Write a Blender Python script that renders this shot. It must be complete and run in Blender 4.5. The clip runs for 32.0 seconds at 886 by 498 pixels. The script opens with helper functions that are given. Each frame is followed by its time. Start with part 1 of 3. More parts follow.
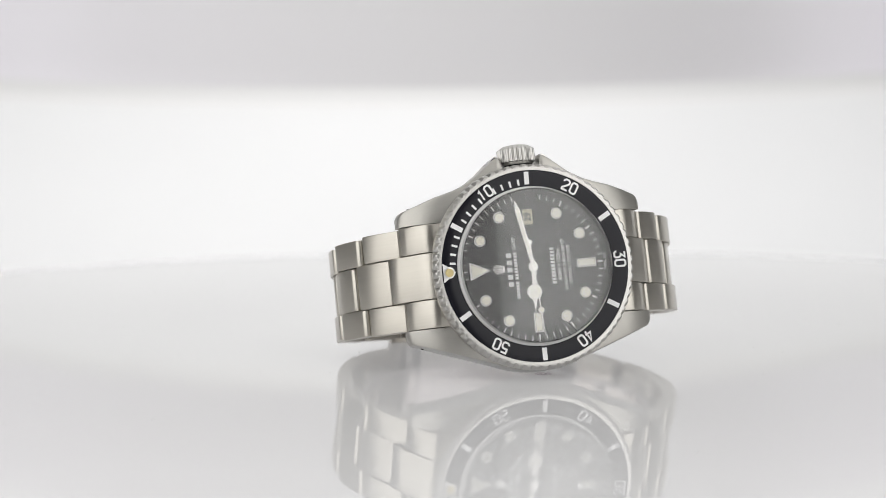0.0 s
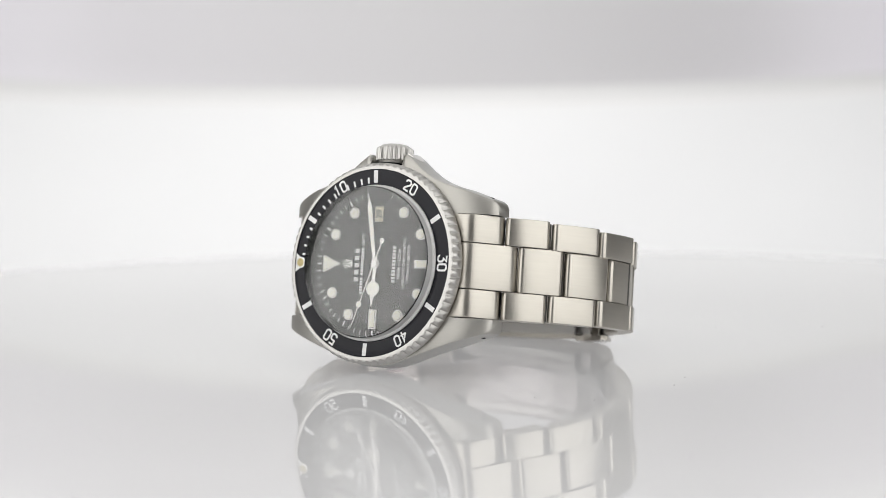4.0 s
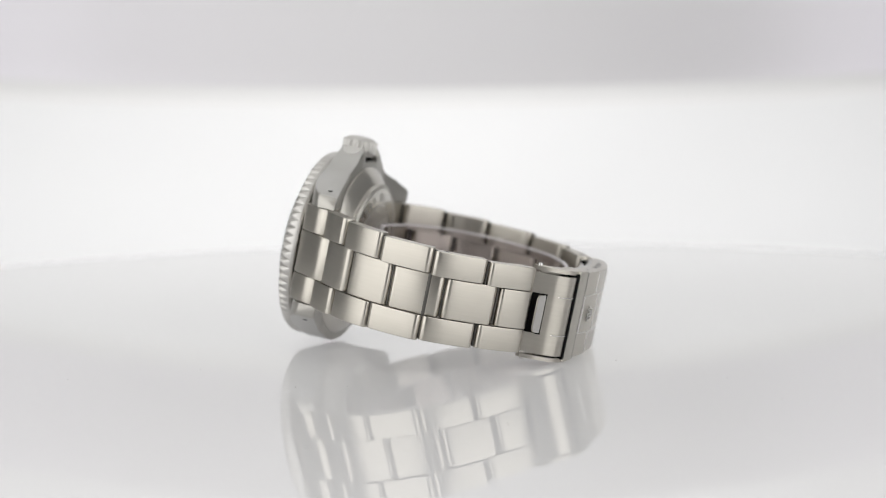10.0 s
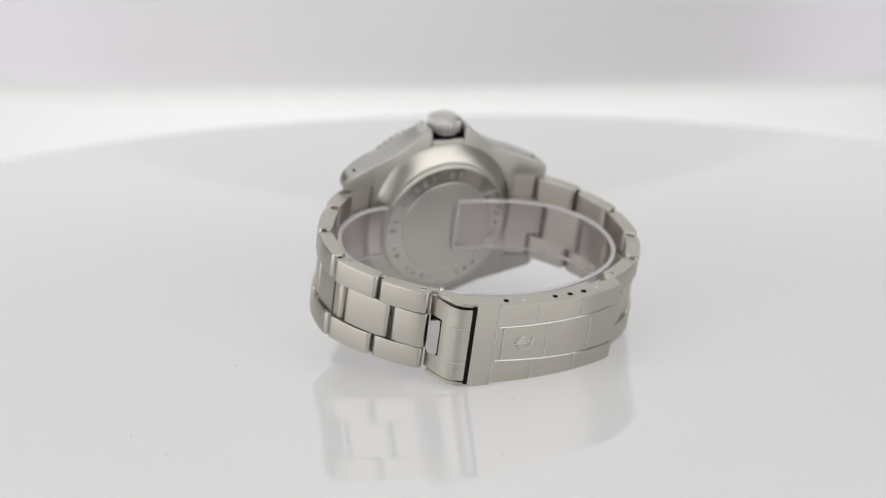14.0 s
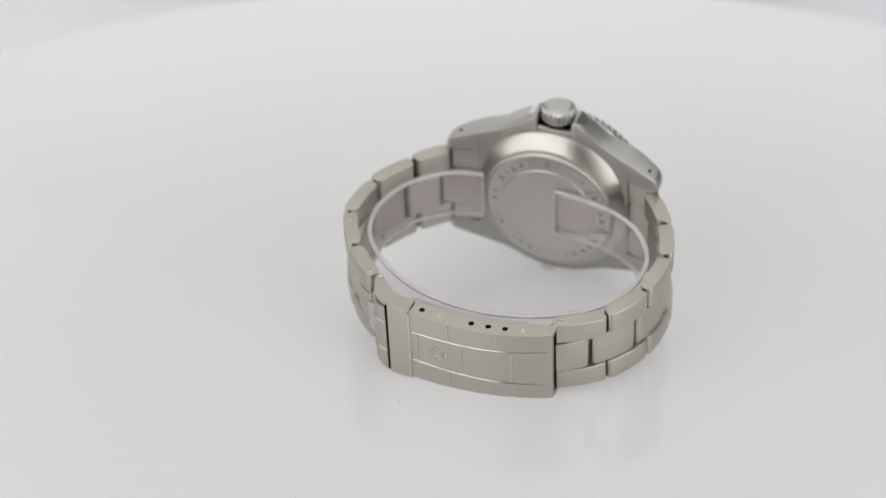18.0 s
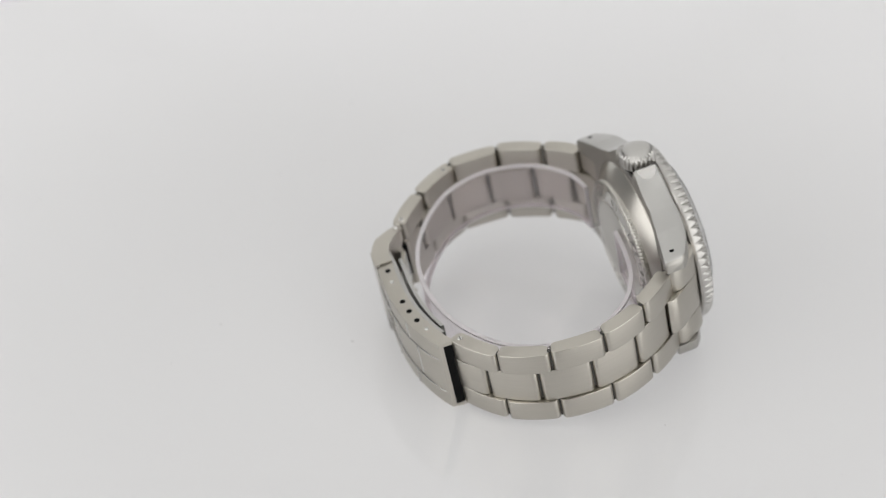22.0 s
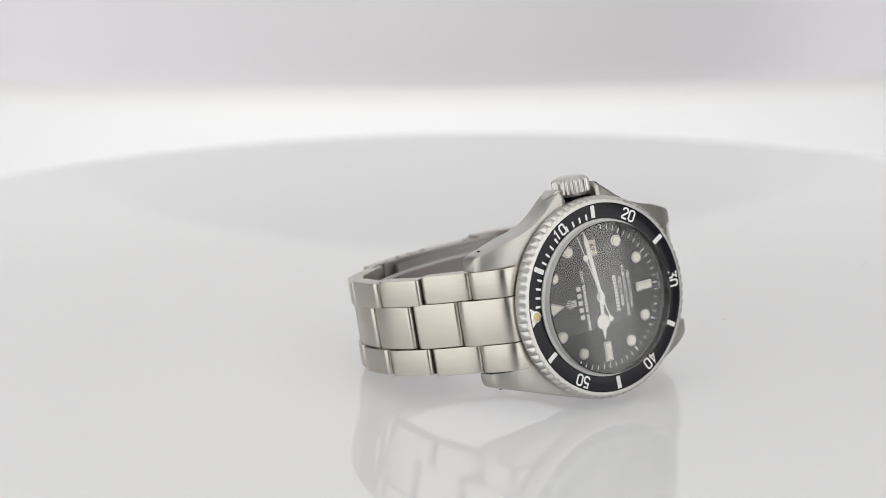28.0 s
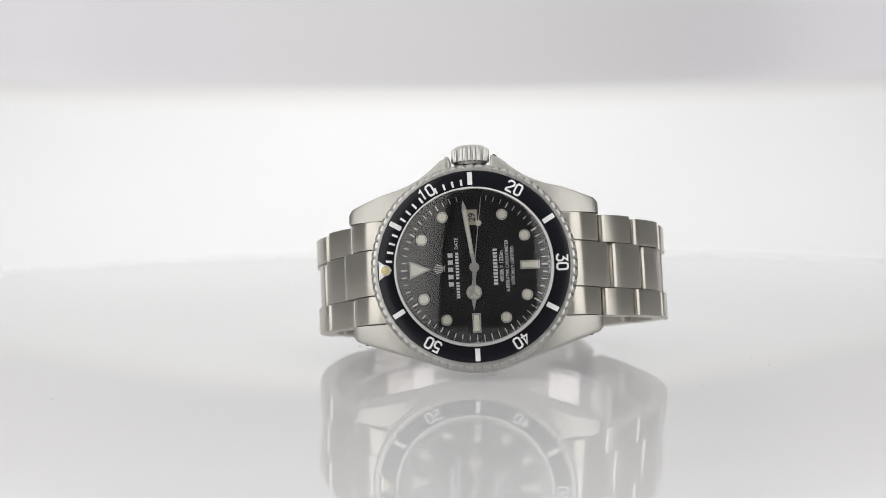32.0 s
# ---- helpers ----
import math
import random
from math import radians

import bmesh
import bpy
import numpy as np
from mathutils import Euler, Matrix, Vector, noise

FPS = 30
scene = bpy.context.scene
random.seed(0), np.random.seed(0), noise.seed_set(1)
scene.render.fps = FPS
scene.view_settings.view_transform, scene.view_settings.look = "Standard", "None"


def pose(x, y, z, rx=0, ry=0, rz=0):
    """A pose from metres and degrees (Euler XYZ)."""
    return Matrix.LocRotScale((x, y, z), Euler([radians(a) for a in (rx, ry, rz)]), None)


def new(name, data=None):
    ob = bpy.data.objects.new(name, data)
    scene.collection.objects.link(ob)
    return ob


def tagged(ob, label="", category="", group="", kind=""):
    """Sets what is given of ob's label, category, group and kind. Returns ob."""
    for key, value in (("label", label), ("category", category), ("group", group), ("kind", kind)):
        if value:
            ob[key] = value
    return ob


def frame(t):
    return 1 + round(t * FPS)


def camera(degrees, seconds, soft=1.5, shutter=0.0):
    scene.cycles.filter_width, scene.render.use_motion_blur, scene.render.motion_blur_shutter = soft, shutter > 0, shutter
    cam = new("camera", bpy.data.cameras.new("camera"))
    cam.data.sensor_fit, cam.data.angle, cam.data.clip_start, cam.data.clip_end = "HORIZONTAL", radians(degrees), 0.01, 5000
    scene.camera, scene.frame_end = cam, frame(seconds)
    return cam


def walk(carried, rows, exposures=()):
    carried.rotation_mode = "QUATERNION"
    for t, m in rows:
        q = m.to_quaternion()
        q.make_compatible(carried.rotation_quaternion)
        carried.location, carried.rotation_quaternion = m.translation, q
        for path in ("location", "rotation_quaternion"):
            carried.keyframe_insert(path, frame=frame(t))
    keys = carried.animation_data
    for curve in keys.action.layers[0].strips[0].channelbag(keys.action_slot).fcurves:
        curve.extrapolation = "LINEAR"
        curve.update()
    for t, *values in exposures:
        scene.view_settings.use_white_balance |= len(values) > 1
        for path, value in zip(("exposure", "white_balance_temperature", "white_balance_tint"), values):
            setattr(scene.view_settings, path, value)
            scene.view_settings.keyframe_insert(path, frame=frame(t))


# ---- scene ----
# ================= camera =================
# The camera swings on an arm about PIVOT; the backdrop hangs on the same arm.
PIVOT = Vector((-0.01059, 0.00461, 0.02089))
ARM = 0.4661
cam = camera(23.05, 32.0, soft=0.8)
cam.data.dof.use_dof = True
cam.data.dof.focus_distance = 0.427
cam.data.dof.aperture_fstop = 14.0

ELEVATION = [(0, 5.63), (3, 5.63), (6, 5.63), (8.5, 5.63), (9.2, 5.63), (9.5, 5.68), (9.8, 5.92), (10, 6.27), (10.5, 7.6), (11, 8.95), (12, 11.65), (13, 14.45),
             (14, 17.35), (15.25, 20.8), (16.5, 24.2), (17.5, 27.2), (18.3, 29.65), (19, 31.8), (19.5, 33.15), (20, 34.0), (20.5, 34.2), (21, 34.2),
             (21.5, 34.1), (22, 33.6), (22.5, 32.05), (23, 30.4), (24, 27.35), (25.5, 22.95), (26.5, 20.05), (27.5, 17.15), (28, 15.75),
             (29, 13.05), (30, 10.53), (30.5, 9.2), (31, 7.86), (31.3, 7.1), (31.6, 6.28), (31.8, 5.84), (32, 5.6)]
TURN = [(0, 6.33), (1, -5.41), (2, -17.31), (3, -29.1), (5.5, -59.85), (7, -78.0), (9, -102.25), (12, -137.95), (14.5, -168.0), (16.5, -191.75), (18, -209.75),
        (20, -234.1), (22, -258.5), (24, -283.15), (25.5, -301.6), (27.5, -326.5), (28, -332.6), (29, -344.85), (30, -356.74), (30.5, -362.7),
        (30.8, -366.35), (31, -368.3), (31.25, -369.5), (31.5, -370.1), (32, -370.47)]


def between(table, t):
    for (t0, a), (t1, b) in zip(table, table[1:]):
        if t <= t1:
            return a + (b - a) * (t - t0) / (t1 - t0)
    return table[-1][1]


def arm(e):
    """The pose of the swinging arm at an elevation of e degrees."""
    return Matrix.Translation(PIVOT) @ pose(0, 0, 0, -e)


def arm_camera(e):
    return arm(e) @ Matrix.Translation((0, -ARM, 0)) @ pose(0, 0, 0, 90) @ pose(0, 0, 0, 0, 0, -0.43)


walk(cam, [(t, arm_camera(e)) for t, e in ELEVATION])

# ================= world and exposure =================
world = bpy.data.worlds.new("world")
scene.world = world
world.use_nodes = True
world.node_tree.nodes["Background"].inputs[0].default_value = (0.8, 0.82, 0.85, 1)
world.node_tree.nodes["Background"].inputs[1].default_value = 0.05
scene.view_settings.exposure = -0.05

# ================= materials =================
MM = 0.001


def material(name, colour=(0.5, 0.5, 0.5), rough=0.5, metal=0.0):
    m = bpy.data.materials.new(name)
    m.use_nodes = True
    b = m.node_tree.nodes["Principled BSDF"]
    b.inputs["Base Color"].default_value = (*colour, 1)
    b.inputs["Roughness"].default_value = rough
    b.inputs["Metallic"].default_value = metal
    return m


def node(m, kind, **values):
    n = m.node_tree.nodes.new(kind)
    for key, value in values.items():
        n.inputs[key].default_value = value
    return n


def link(m, a, out, b, into):
    m.node_tree.links.new(a.outputs[out], b.inputs[into])


def bsdf(m):
    return m.node_tree.nodes["Principled BSDF"]


def brushed(name, colour, rough, stretch, strength=0.15, vary=0.06, across=0.0, turned=False):
    """Brushed steel: fine lines drawn out along one axis of the part, in its own space."""
    m = material(name, colour, rough, 1.0)
    b = bsdf(m)
    co = node(m, "ShaderNodeTexCoord")
    mp = node(m, "ShaderNodeMapping", Scale=stretch)
    link(m, co, "Object", mp, "Vector")
    fine = node(m, "ShaderNodeTexNoise", Scale=1.0, Detail=3.0)
    link(m, mp, "Vector", fine, "Vector")
    broad = node(m, "ShaderNodeTexNoise", Scale=180.0, Detail=2.0)
    link(m, co, "Object", broad, "Vector")
    if strength:
        bump = node(m, "ShaderNodeBump", Strength=strength, Distance=0.00004)
        link(m, fine, "Fac", bump, "Height")
        link(m, bump, "Normal", b, "Normal")
    mix = node(m, "ShaderNodeMath")
    mix.operation = "ADD"
    link(m, fine, "Fac", mix, 0)
    link(m, broad, "Fac", mix, 1)
    ramp = node(m, "ShaderNodeMapRange")
    ramp.inputs["From Min"].default_value, ramp.inputs["From Max"].default_value = 0.6, 1.4
    ramp.inputs["To Min"].default_value, ramp.inputs["To Max"].default_value = rough - vary, rough + vary
    link(m, mix, "Value", ramp, "Value")
    link(m, ramp, "Result", b, "Roughness")
    grain = node(m, "ShaderNodeMapRange")
    grain.inputs["From Min"].default_value, grain.inputs["From Max"].default_value = 0.3, 0.7
    grain.inputs["To Min"].default_value, grain.inputs["To Max"].default_value = 0.975, 1.02
    link(m, fine, "Fac", grain, "Value")
    tone = node(m, "ShaderNodeVectorMath")
    tone.operation = "SCALE"
    tone.inputs[0].default_value = colour
    link(m, grain, "Result", tone, "Scale")
    link(m, tone, "Vector", b, "Base Color")
    if across:
        b.inputs["Anisotropic"].default_value = across
        if turned:
            way = node(m, "ShaderNodeTangent")
            way.direction_type, way.axis = "RADIAL", "Y"
            b.inputs["Anisotropic Rotation"].default_value = 0.25
            link(m, way, "Tangent", b, "Tangent")
        else:
            way = node(m, "ShaderNodeVectorTransform")
            way.vector_type, way.convert_from, way.convert_to = "VECTOR", "OBJECT", "WORLD"
            way.inputs[0].default_value = (0, 0, 1)
            link(m, way, "Vector", b, "Tangent")
    return m


STEEL = (0.525, 0.5, 0.45)
brushed_steel = brushed("brushed_steel", STEEL, 0.325, (120, 120, 2500), 0, 0.025, 0.72)
brushed_flank = brushed("brushed_flank", (0.44, 0.428, 0.4), 0.41, (140, 3500, 3500), 0.03)
flank_steel = brushed("flank_steel", (0.5, 0.495, 0.48), 0.4, (250, 9000, 9000), 0.005, 0.04)
polished_steel = brushed("polished_steel", (0.62, 0.61, 0.59), 0.13, (300, 300, 300), 0.02, 0.04)
bezel_steel = brushed("bezel_steel", (0.53, 0.52, 0.5), 0.36, (300, 300, 300), 0.02, 0.04)
crown_steel = brushed("crown_steel", (0.56, 0.55, 0.53), 0.31, (3000, 3000, 3000), 0.002, 0.03)
lid_steel = brushed("lid_steel", (0.56, 0.545, 0.51), 0.33, (3000, 3000, 3000), 0.01, 0.05, 0.4, True)
ring_steel = brushed("ring_steel", (0.55, 0.535, 0.5), 0.16, (3000, 3000, 3000), 0.01, 0.05, 0.7, True)
# Steel darkened to give the link gaps their shade.
shade_steel = material("shade_steel", (0.1, 0.097, 0.09), 0.4, 1.0)
engraved = material("engraved", (0.4, 0.39, 0.365), 0.45, 1.0)
back_steel = brushed("back_steel", (0.58, 0.56, 0.52), 0.32, (4000, 4000, 4000), 0.008, 0.04, 0.8, True)
rehaut_grey = material("rehaut_grey", (0.45, 0.45, 0.44), 0.25, 1.0)
gasket_grey = material("gasket_grey", (0.6, 0.6, 0.59), 0.4)
# Near-black colour that stands in for shade in gaps, holes and slots.
gap_shade = material("gap_shade", (0.006, 0.006, 0.006), 0.8)
bsdf(gap_shade).inputs["Specular IOR Level"].default_value = 0.1
insert_black = material("insert_black", (0.01, 0.01, 0.014), 0.18)
bsdf(insert_black).inputs["Specular IOR Level"].default_value = 0.22
insert_print = material("insert_print", (0.78, 0.78, 0.78), 0.4)
dial_black = material("dial_black", (0.011, 0.011, 0.011), 0.5)
bsdf(dial_black).inputs["Specular IOR Level"].default_value = 0.2
dial_print = material("dial_print", (0.88, 0.88, 0.88), 0.5)
lume = material("lume", (0.96, 0.94, 0.82), 0.6)
pearl_lume = material("pearl_lume", (0.6, 0.5, 0.24), 0.4)
white_gold = material("white_gold", (0.72, 0.71, 0.69), 0.33, 1.0)
marker_groove = material("marker_groove", (0.2, 0.195, 0.18), 0.5)
bright_print = material("bright_print", (0.8, 0.79, 0.77), 0.35, 1.0)
date_white = material("date_white", (0.62, 0.58, 0.45), 0.5)
ink = material("ink", (0.03, 0.03, 0.03), 0.5)
crystal_glass = material("crystal_glass", (1, 1, 1), 0.0)
bsdf(crystal_glass).inputs["Transmission Weight"].default_value = 1.0
bsdf(crystal_glass).inputs["IOR"].default_value = 1.66
crystal_frost = material("crystal_frost", (0.44, 0.44, 0.435), 0.3)
clear_plastic = bpy.data.materials.new("clear_plastic")
clear_plastic.use_nodes = True
clear_plastic.node_tree.nodes.remove(bsdf(clear_plastic))
see_through = node(clear_plastic, "ShaderNodeBsdfTransparent", Color=(0.98, 0.962, 0.972, 1))
sheen = node(clear_plastic, "ShaderNodeBsdfGlossy", Color=(1, 0.98, 0.99, 1), Roughness=0.12)
blend = node(clear_plastic, "ShaderNodeMixShader")
blend.inputs[0].default_value = 0.07
link(clear_plastic, see_through, 0, blend, 1)
link(clear_plastic, sheen, 0, blend, 2)
link(clear_plastic, blend, 0, clear_plastic.node_tree.nodes["Material Output"], "Surface")
plastic_edge = material("plastic_edge", (0.82, 0.79, 0.805), 0.35)
bsdf(plastic_edge).inputs["Transmission Weight"].default_value = 0.45
bsdf(plastic_edge).inputs["IOR"].default_value = 1.4
acrylic = material("white_acrylic", (0.4, 0.4, 0.4), 0.5)
bsdf(acrylic).inputs["Specular IOR Level"].default_value = 0.0
bsdf(acrylic).inputs["Coat Weight"].default_value = 0.92
bsdf(acrylic).inputs["Coat IOR"].default_value = 1.49
bsdf(acrylic).inputs["Coat Roughness"].default_value = 0.005
# Glow added to the plate; rises towards the rim to brighten its far side.
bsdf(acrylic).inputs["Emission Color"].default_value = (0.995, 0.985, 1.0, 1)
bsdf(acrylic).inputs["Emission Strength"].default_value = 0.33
plate_co = node(acrylic, "ShaderNodeTexCoord")
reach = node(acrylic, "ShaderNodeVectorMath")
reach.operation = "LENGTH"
link(acrylic, plate_co, "Object", reach, 0)
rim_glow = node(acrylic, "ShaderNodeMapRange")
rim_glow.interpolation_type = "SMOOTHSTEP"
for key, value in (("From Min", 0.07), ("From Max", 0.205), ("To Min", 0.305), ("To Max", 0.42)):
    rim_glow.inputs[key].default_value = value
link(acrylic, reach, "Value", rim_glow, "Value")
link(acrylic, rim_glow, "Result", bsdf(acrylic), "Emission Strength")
dust_grey = material("dust_grey", (0.3, 0.29, 0.28), 0.8)
wall_paint = material("wall_paint", (0.62, 0.62, 0.62), 0.85)
# Unseen wall behind the camera, toned down to darken reflections in the watch.
dim_paint = material("dim_wall_paint", (0.28, 0.28, 0.285), 0.9)
floor_paint = material("floor_paint", (0.5, 0.5, 0.5), 0.7)
frame_black = material("frame_black", (0.03, 0.03, 0.03), 0.5)


def glow(name, colour, strength):
    m = material(name, (0.5, 0.5, 0.5), 0.7)
    b = bsdf(m)
    b.inputs["Emission Color"].default_value = (*colour, 1)
    b.inputs["Emission Strength"].default_value = strength
    return m


diffuser = glow("diffuser", (1.0, 0.99, 0.97), 1.35)
spot = node(diffuser, "ShaderNodeTexCoord")
spot_xyz = node(diffuser, "ShaderNodeSeparateXYZ")
link(diffuser, spot, "Generated", spot_xyz, "Vector")
side_step = node(diffuser, "ShaderNodeMath")
side_step.operation = "PINGPONG"
side_step.inputs[1].default_value = 0.5
link(diffuser, spot_xyz, "X", side_step, 0)
spill = node(diffuser, "ShaderNodeMapRange")
spill.interpolation_type = "SMOOTHSTEP"
for key, value in (("From Min", 0.0), ("From Max", 0.12), ("To Min", 0.55), ("To Max", 1.48)):
    spill.inputs[key].default_value = value
link(diffuser, side_step, "Value", spill, "Value")
link(diffuser, spill, "Result", bsdf(diffuser), "Emission Strength")
diffuser_top = glow("diffuser_top", (1.0, 0.99, 0.97), 0.55)
rear_fill = glow("rear_fill", (1.0, 0.99, 0.97), 0.6)
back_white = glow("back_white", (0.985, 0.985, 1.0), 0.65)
# Glow lowered towards the top so that the sheet's edge looks softer.
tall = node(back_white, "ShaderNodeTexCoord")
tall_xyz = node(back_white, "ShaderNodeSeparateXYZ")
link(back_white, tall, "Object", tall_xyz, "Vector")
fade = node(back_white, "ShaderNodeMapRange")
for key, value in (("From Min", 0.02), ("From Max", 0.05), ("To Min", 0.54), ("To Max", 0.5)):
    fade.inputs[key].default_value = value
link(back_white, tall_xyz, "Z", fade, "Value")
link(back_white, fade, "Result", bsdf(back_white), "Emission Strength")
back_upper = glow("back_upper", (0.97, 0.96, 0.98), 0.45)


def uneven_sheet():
    """Cloth whose uneven backlight is painted into its glow across the width."""
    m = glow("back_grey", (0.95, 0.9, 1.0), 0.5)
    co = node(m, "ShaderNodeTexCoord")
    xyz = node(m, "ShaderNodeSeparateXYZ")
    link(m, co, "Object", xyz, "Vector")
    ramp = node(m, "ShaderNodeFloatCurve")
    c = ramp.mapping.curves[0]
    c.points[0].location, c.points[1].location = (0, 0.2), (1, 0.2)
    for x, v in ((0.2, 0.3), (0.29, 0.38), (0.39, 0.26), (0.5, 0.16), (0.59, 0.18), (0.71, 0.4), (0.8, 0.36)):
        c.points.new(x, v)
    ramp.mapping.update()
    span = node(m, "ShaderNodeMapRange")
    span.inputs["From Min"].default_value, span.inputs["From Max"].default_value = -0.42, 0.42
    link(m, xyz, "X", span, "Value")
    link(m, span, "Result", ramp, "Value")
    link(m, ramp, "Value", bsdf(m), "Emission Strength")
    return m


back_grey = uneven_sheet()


# ================= mesh tools =================
def thing(name, label, category, group="", kind=""):
    return tagged(new(name), label, category, group, kind)


def part(name, bm, mat, parent=None, label="", smooth=35):
    me = bpy.data.meshes.new(name)
    bmesh.ops.recalc_face_normals(bm, faces=bm.faces)
    bm.to_mesh(me)
    bm.free()
    me.materials.append(mat)
    if smooth:
        me.shade_smooth()
        me.set_sharp_from_angle(angle=radians(smooth))
    ob = new(name, me)
    ob.parent = parent
    return tagged(ob, label)


def lathe(profile, segs=96, arc=None):
    """A ring turned about the y axis; profile: closed loop of (radius, y) in mm, arc: start and end in degrees."""
    bm = bmesh.new()
    a0, a1 = arc or (0, 360)
    n = segs if arc is None else segs + 1
    rings = []
    for k in range(n):
        a = radians(a0 + (a1 - a0) * k / segs)
        rings.append([bm.verts.new((r * math.sin(a) * MM, y * MM, r * math.cos(a) * MM)) for r, y in profile])
    for k in range(segs):
        p, q = rings[k], rings[(k + 1) % n]
        for i in range(len(profile)):
            j = (i + 1) % len(profile)
            bm.faces.new((p[i], p[j], q[j], q[i]))
    if arc:
        bm.faces.new(rings[0])
        bm.faces.new(rings[-1])
    bmesh.ops.remove_doubles(bm, verts=bm.verts, dist=1e-7)
    return bm


def loft(sections, close=True):
    """A solid skin through sections, each a loop of points in mm."""
    bm = bmesh.new()
    rings = [[bm.verts.new(Vector(v) * MM) for v in s] for s in sections]
    n = len(sections[0])
    for p, q in zip(rings, rings[1:]):
        for i in range(n):
            j = (i + 1) % n
            bm.faces.new((p[i], p[j], q[j], q[i]))
    if close:
        bm.faces.new(rings[0])
        bm.faces.new(rings[-1])
    return bm


def block(x0, x1, y0, y1, z0, z1, bevel=0.0, segments=2):
    """A box in mm with rounded edges."""
    bm = bmesh.new()
    bmesh.ops.create_cube(bm, size=1)
    for v in bm.verts:
        v.co = Vector((x0 + (v.co.x + 0.5) * (x1 - x0), y0 + (v.co.y + 0.5) * (y1 - y0), z0 + (v.co.z + 0.5) * (z1 - z0))) * MM
    if bevel:
        bmesh.ops.bevel(bm, geom=bm.edges[:], offset=bevel * MM, segments=segments, affect="EDGES", profile=0.5)
    return bm


def join(*bms):
    out = bms[0]
    for b in bms[1:]:
        me = bpy.data.meshes.new("tmp")
        b.to_mesh(me)
        b.free()
        out.from_mesh(me)
        bpy.data.meshes.remove(me)
    return out


def prism(loop, y0, y1):
    """A flat shape in the dial's plane, loop of (x, z) in mm, from depth y0 to y1."""
    return loft([[(x, y0, z) for x, z in loop], [(x, y1, z) for x, z in loop]])


def around(minute, r, across=0.0):
    """(x, z) at a minute's place on the dial, r mm from its centre, shifted across in the clockwise sense."""
    a = radians(minute * 6 - 90)
    return r * math.sin(a) + across * math.cos(a), r * math.cos(a) - across * math.sin(a)


def bar(minute, r0, r1, width, y0, y1, width1=None):
    w1 = width if width1 is None else width1
    return prism([around(minute, r0, -width / 2), around(minute, r0, width / 2), around(minute, r1, w1 / 2), around(minute, r1, -w1 / 2)], y0, y1)


def disc(cx, cz, r, y0, y1, n=24):
    return prism([(cx + r * math.cos(2 * math.pi * k / n), cz + r * math.sin(2 * math.pi * k / n)) for k in range(n)], y0, y1)


def lettering(text, size, at, right, up, depth_y, squeeze=1.0, thick=0.0):
    """Flat letters in the dial's plane; at: centre (x, z) in mm; right, up: directions (x, z)."""
    cu = bpy.data.curves.new("letters", "FONT")
    cu.body, cu.size, cu.align_x, cu.align_y, cu.resolution_u = text, size, "CENTER", "CENTER", 3
    cu.offset = thick
    ob = bpy.data.objects.new("letters", cu)
    scene.collection.objects.link(ob)
    me = bpy.data.meshes.new_from_object(ob.evaluated_get(bpy.context.evaluated_depsgraph_get()))
    bpy.data.objects.remove(ob)
    bm = bmesh.new()
    bm.from_mesh(me)
    bpy.data.meshes.remove(me)
    for v in bm.verts:
        u, w = v.co.x * squeeze, v.co.y
        v.co = Vector((at[0] + right[0] * u + up[0] * w, depth_y, at[1] + right[1] * u + up[1] * w)) * MM
    return bm


# ================= room =================
def sheet(name, corners, thick, mat, kind="structure"):
    """A flat slab; corners in metres, thick along its normal."""
    a, b, c, d = (Vector(p) for p in corners)
    n = (b - a).cross(d - a).normalized() * thick
    bm = bmesh.new()
    v = [bm.verts.new(p) for p in (a, b, c, d, a + n, b + n, c + n, d + n)]
    for f in ((0, 1, 2, 3), (4, 5, 6, 7), (0, 1, 5, 4), (1, 2, 6, 5), (2, 3, 7, 6), (3, 0, 4, 7)):
        bm.faces.new([v[i] for i in f])
    ob = part(name, bm, mat, smooth=0)
    return tagged(ob, kind=kind)


FLOOR = -0.9
W = 1.9
sheet("floor", [(-W, -W, FLOOR), (W, -W, FLOOR), (W, W, FLOOR), (-W, W, FLOOR)], -0.05, floor_paint)
sheet("ceiling", [(-W, -W, 1.6), (W, -W, 1.6), (W, W, 1.6), (-W, W, 1.6)], 0.05, wall_paint)
sheet("wall_north", [(-W, W, FLOOR), (W, W, FLOOR), (W, W, 1.6), (-W, W, 1.6)], -0.05, wall_paint)
sheet("wall_south", [(-W, -W, FLOOR), (W, -W, FLOOR), (W, -W, 1.6), (-W, -W, 1.6)], 0.05, dim_paint)
sheet("wall_west", [(-W, -W, FLOOR), (-W, W, FLOOR), (-W, W, 1.6), (-W, -W, 1.6)], -0.05, wall_paint)
sheet("wall_east", [(W, -W, FLOOR), (W, W, FLOOR), (W, W, 1.6), (W, -W, 1.6)], 0.05, wall_paint)


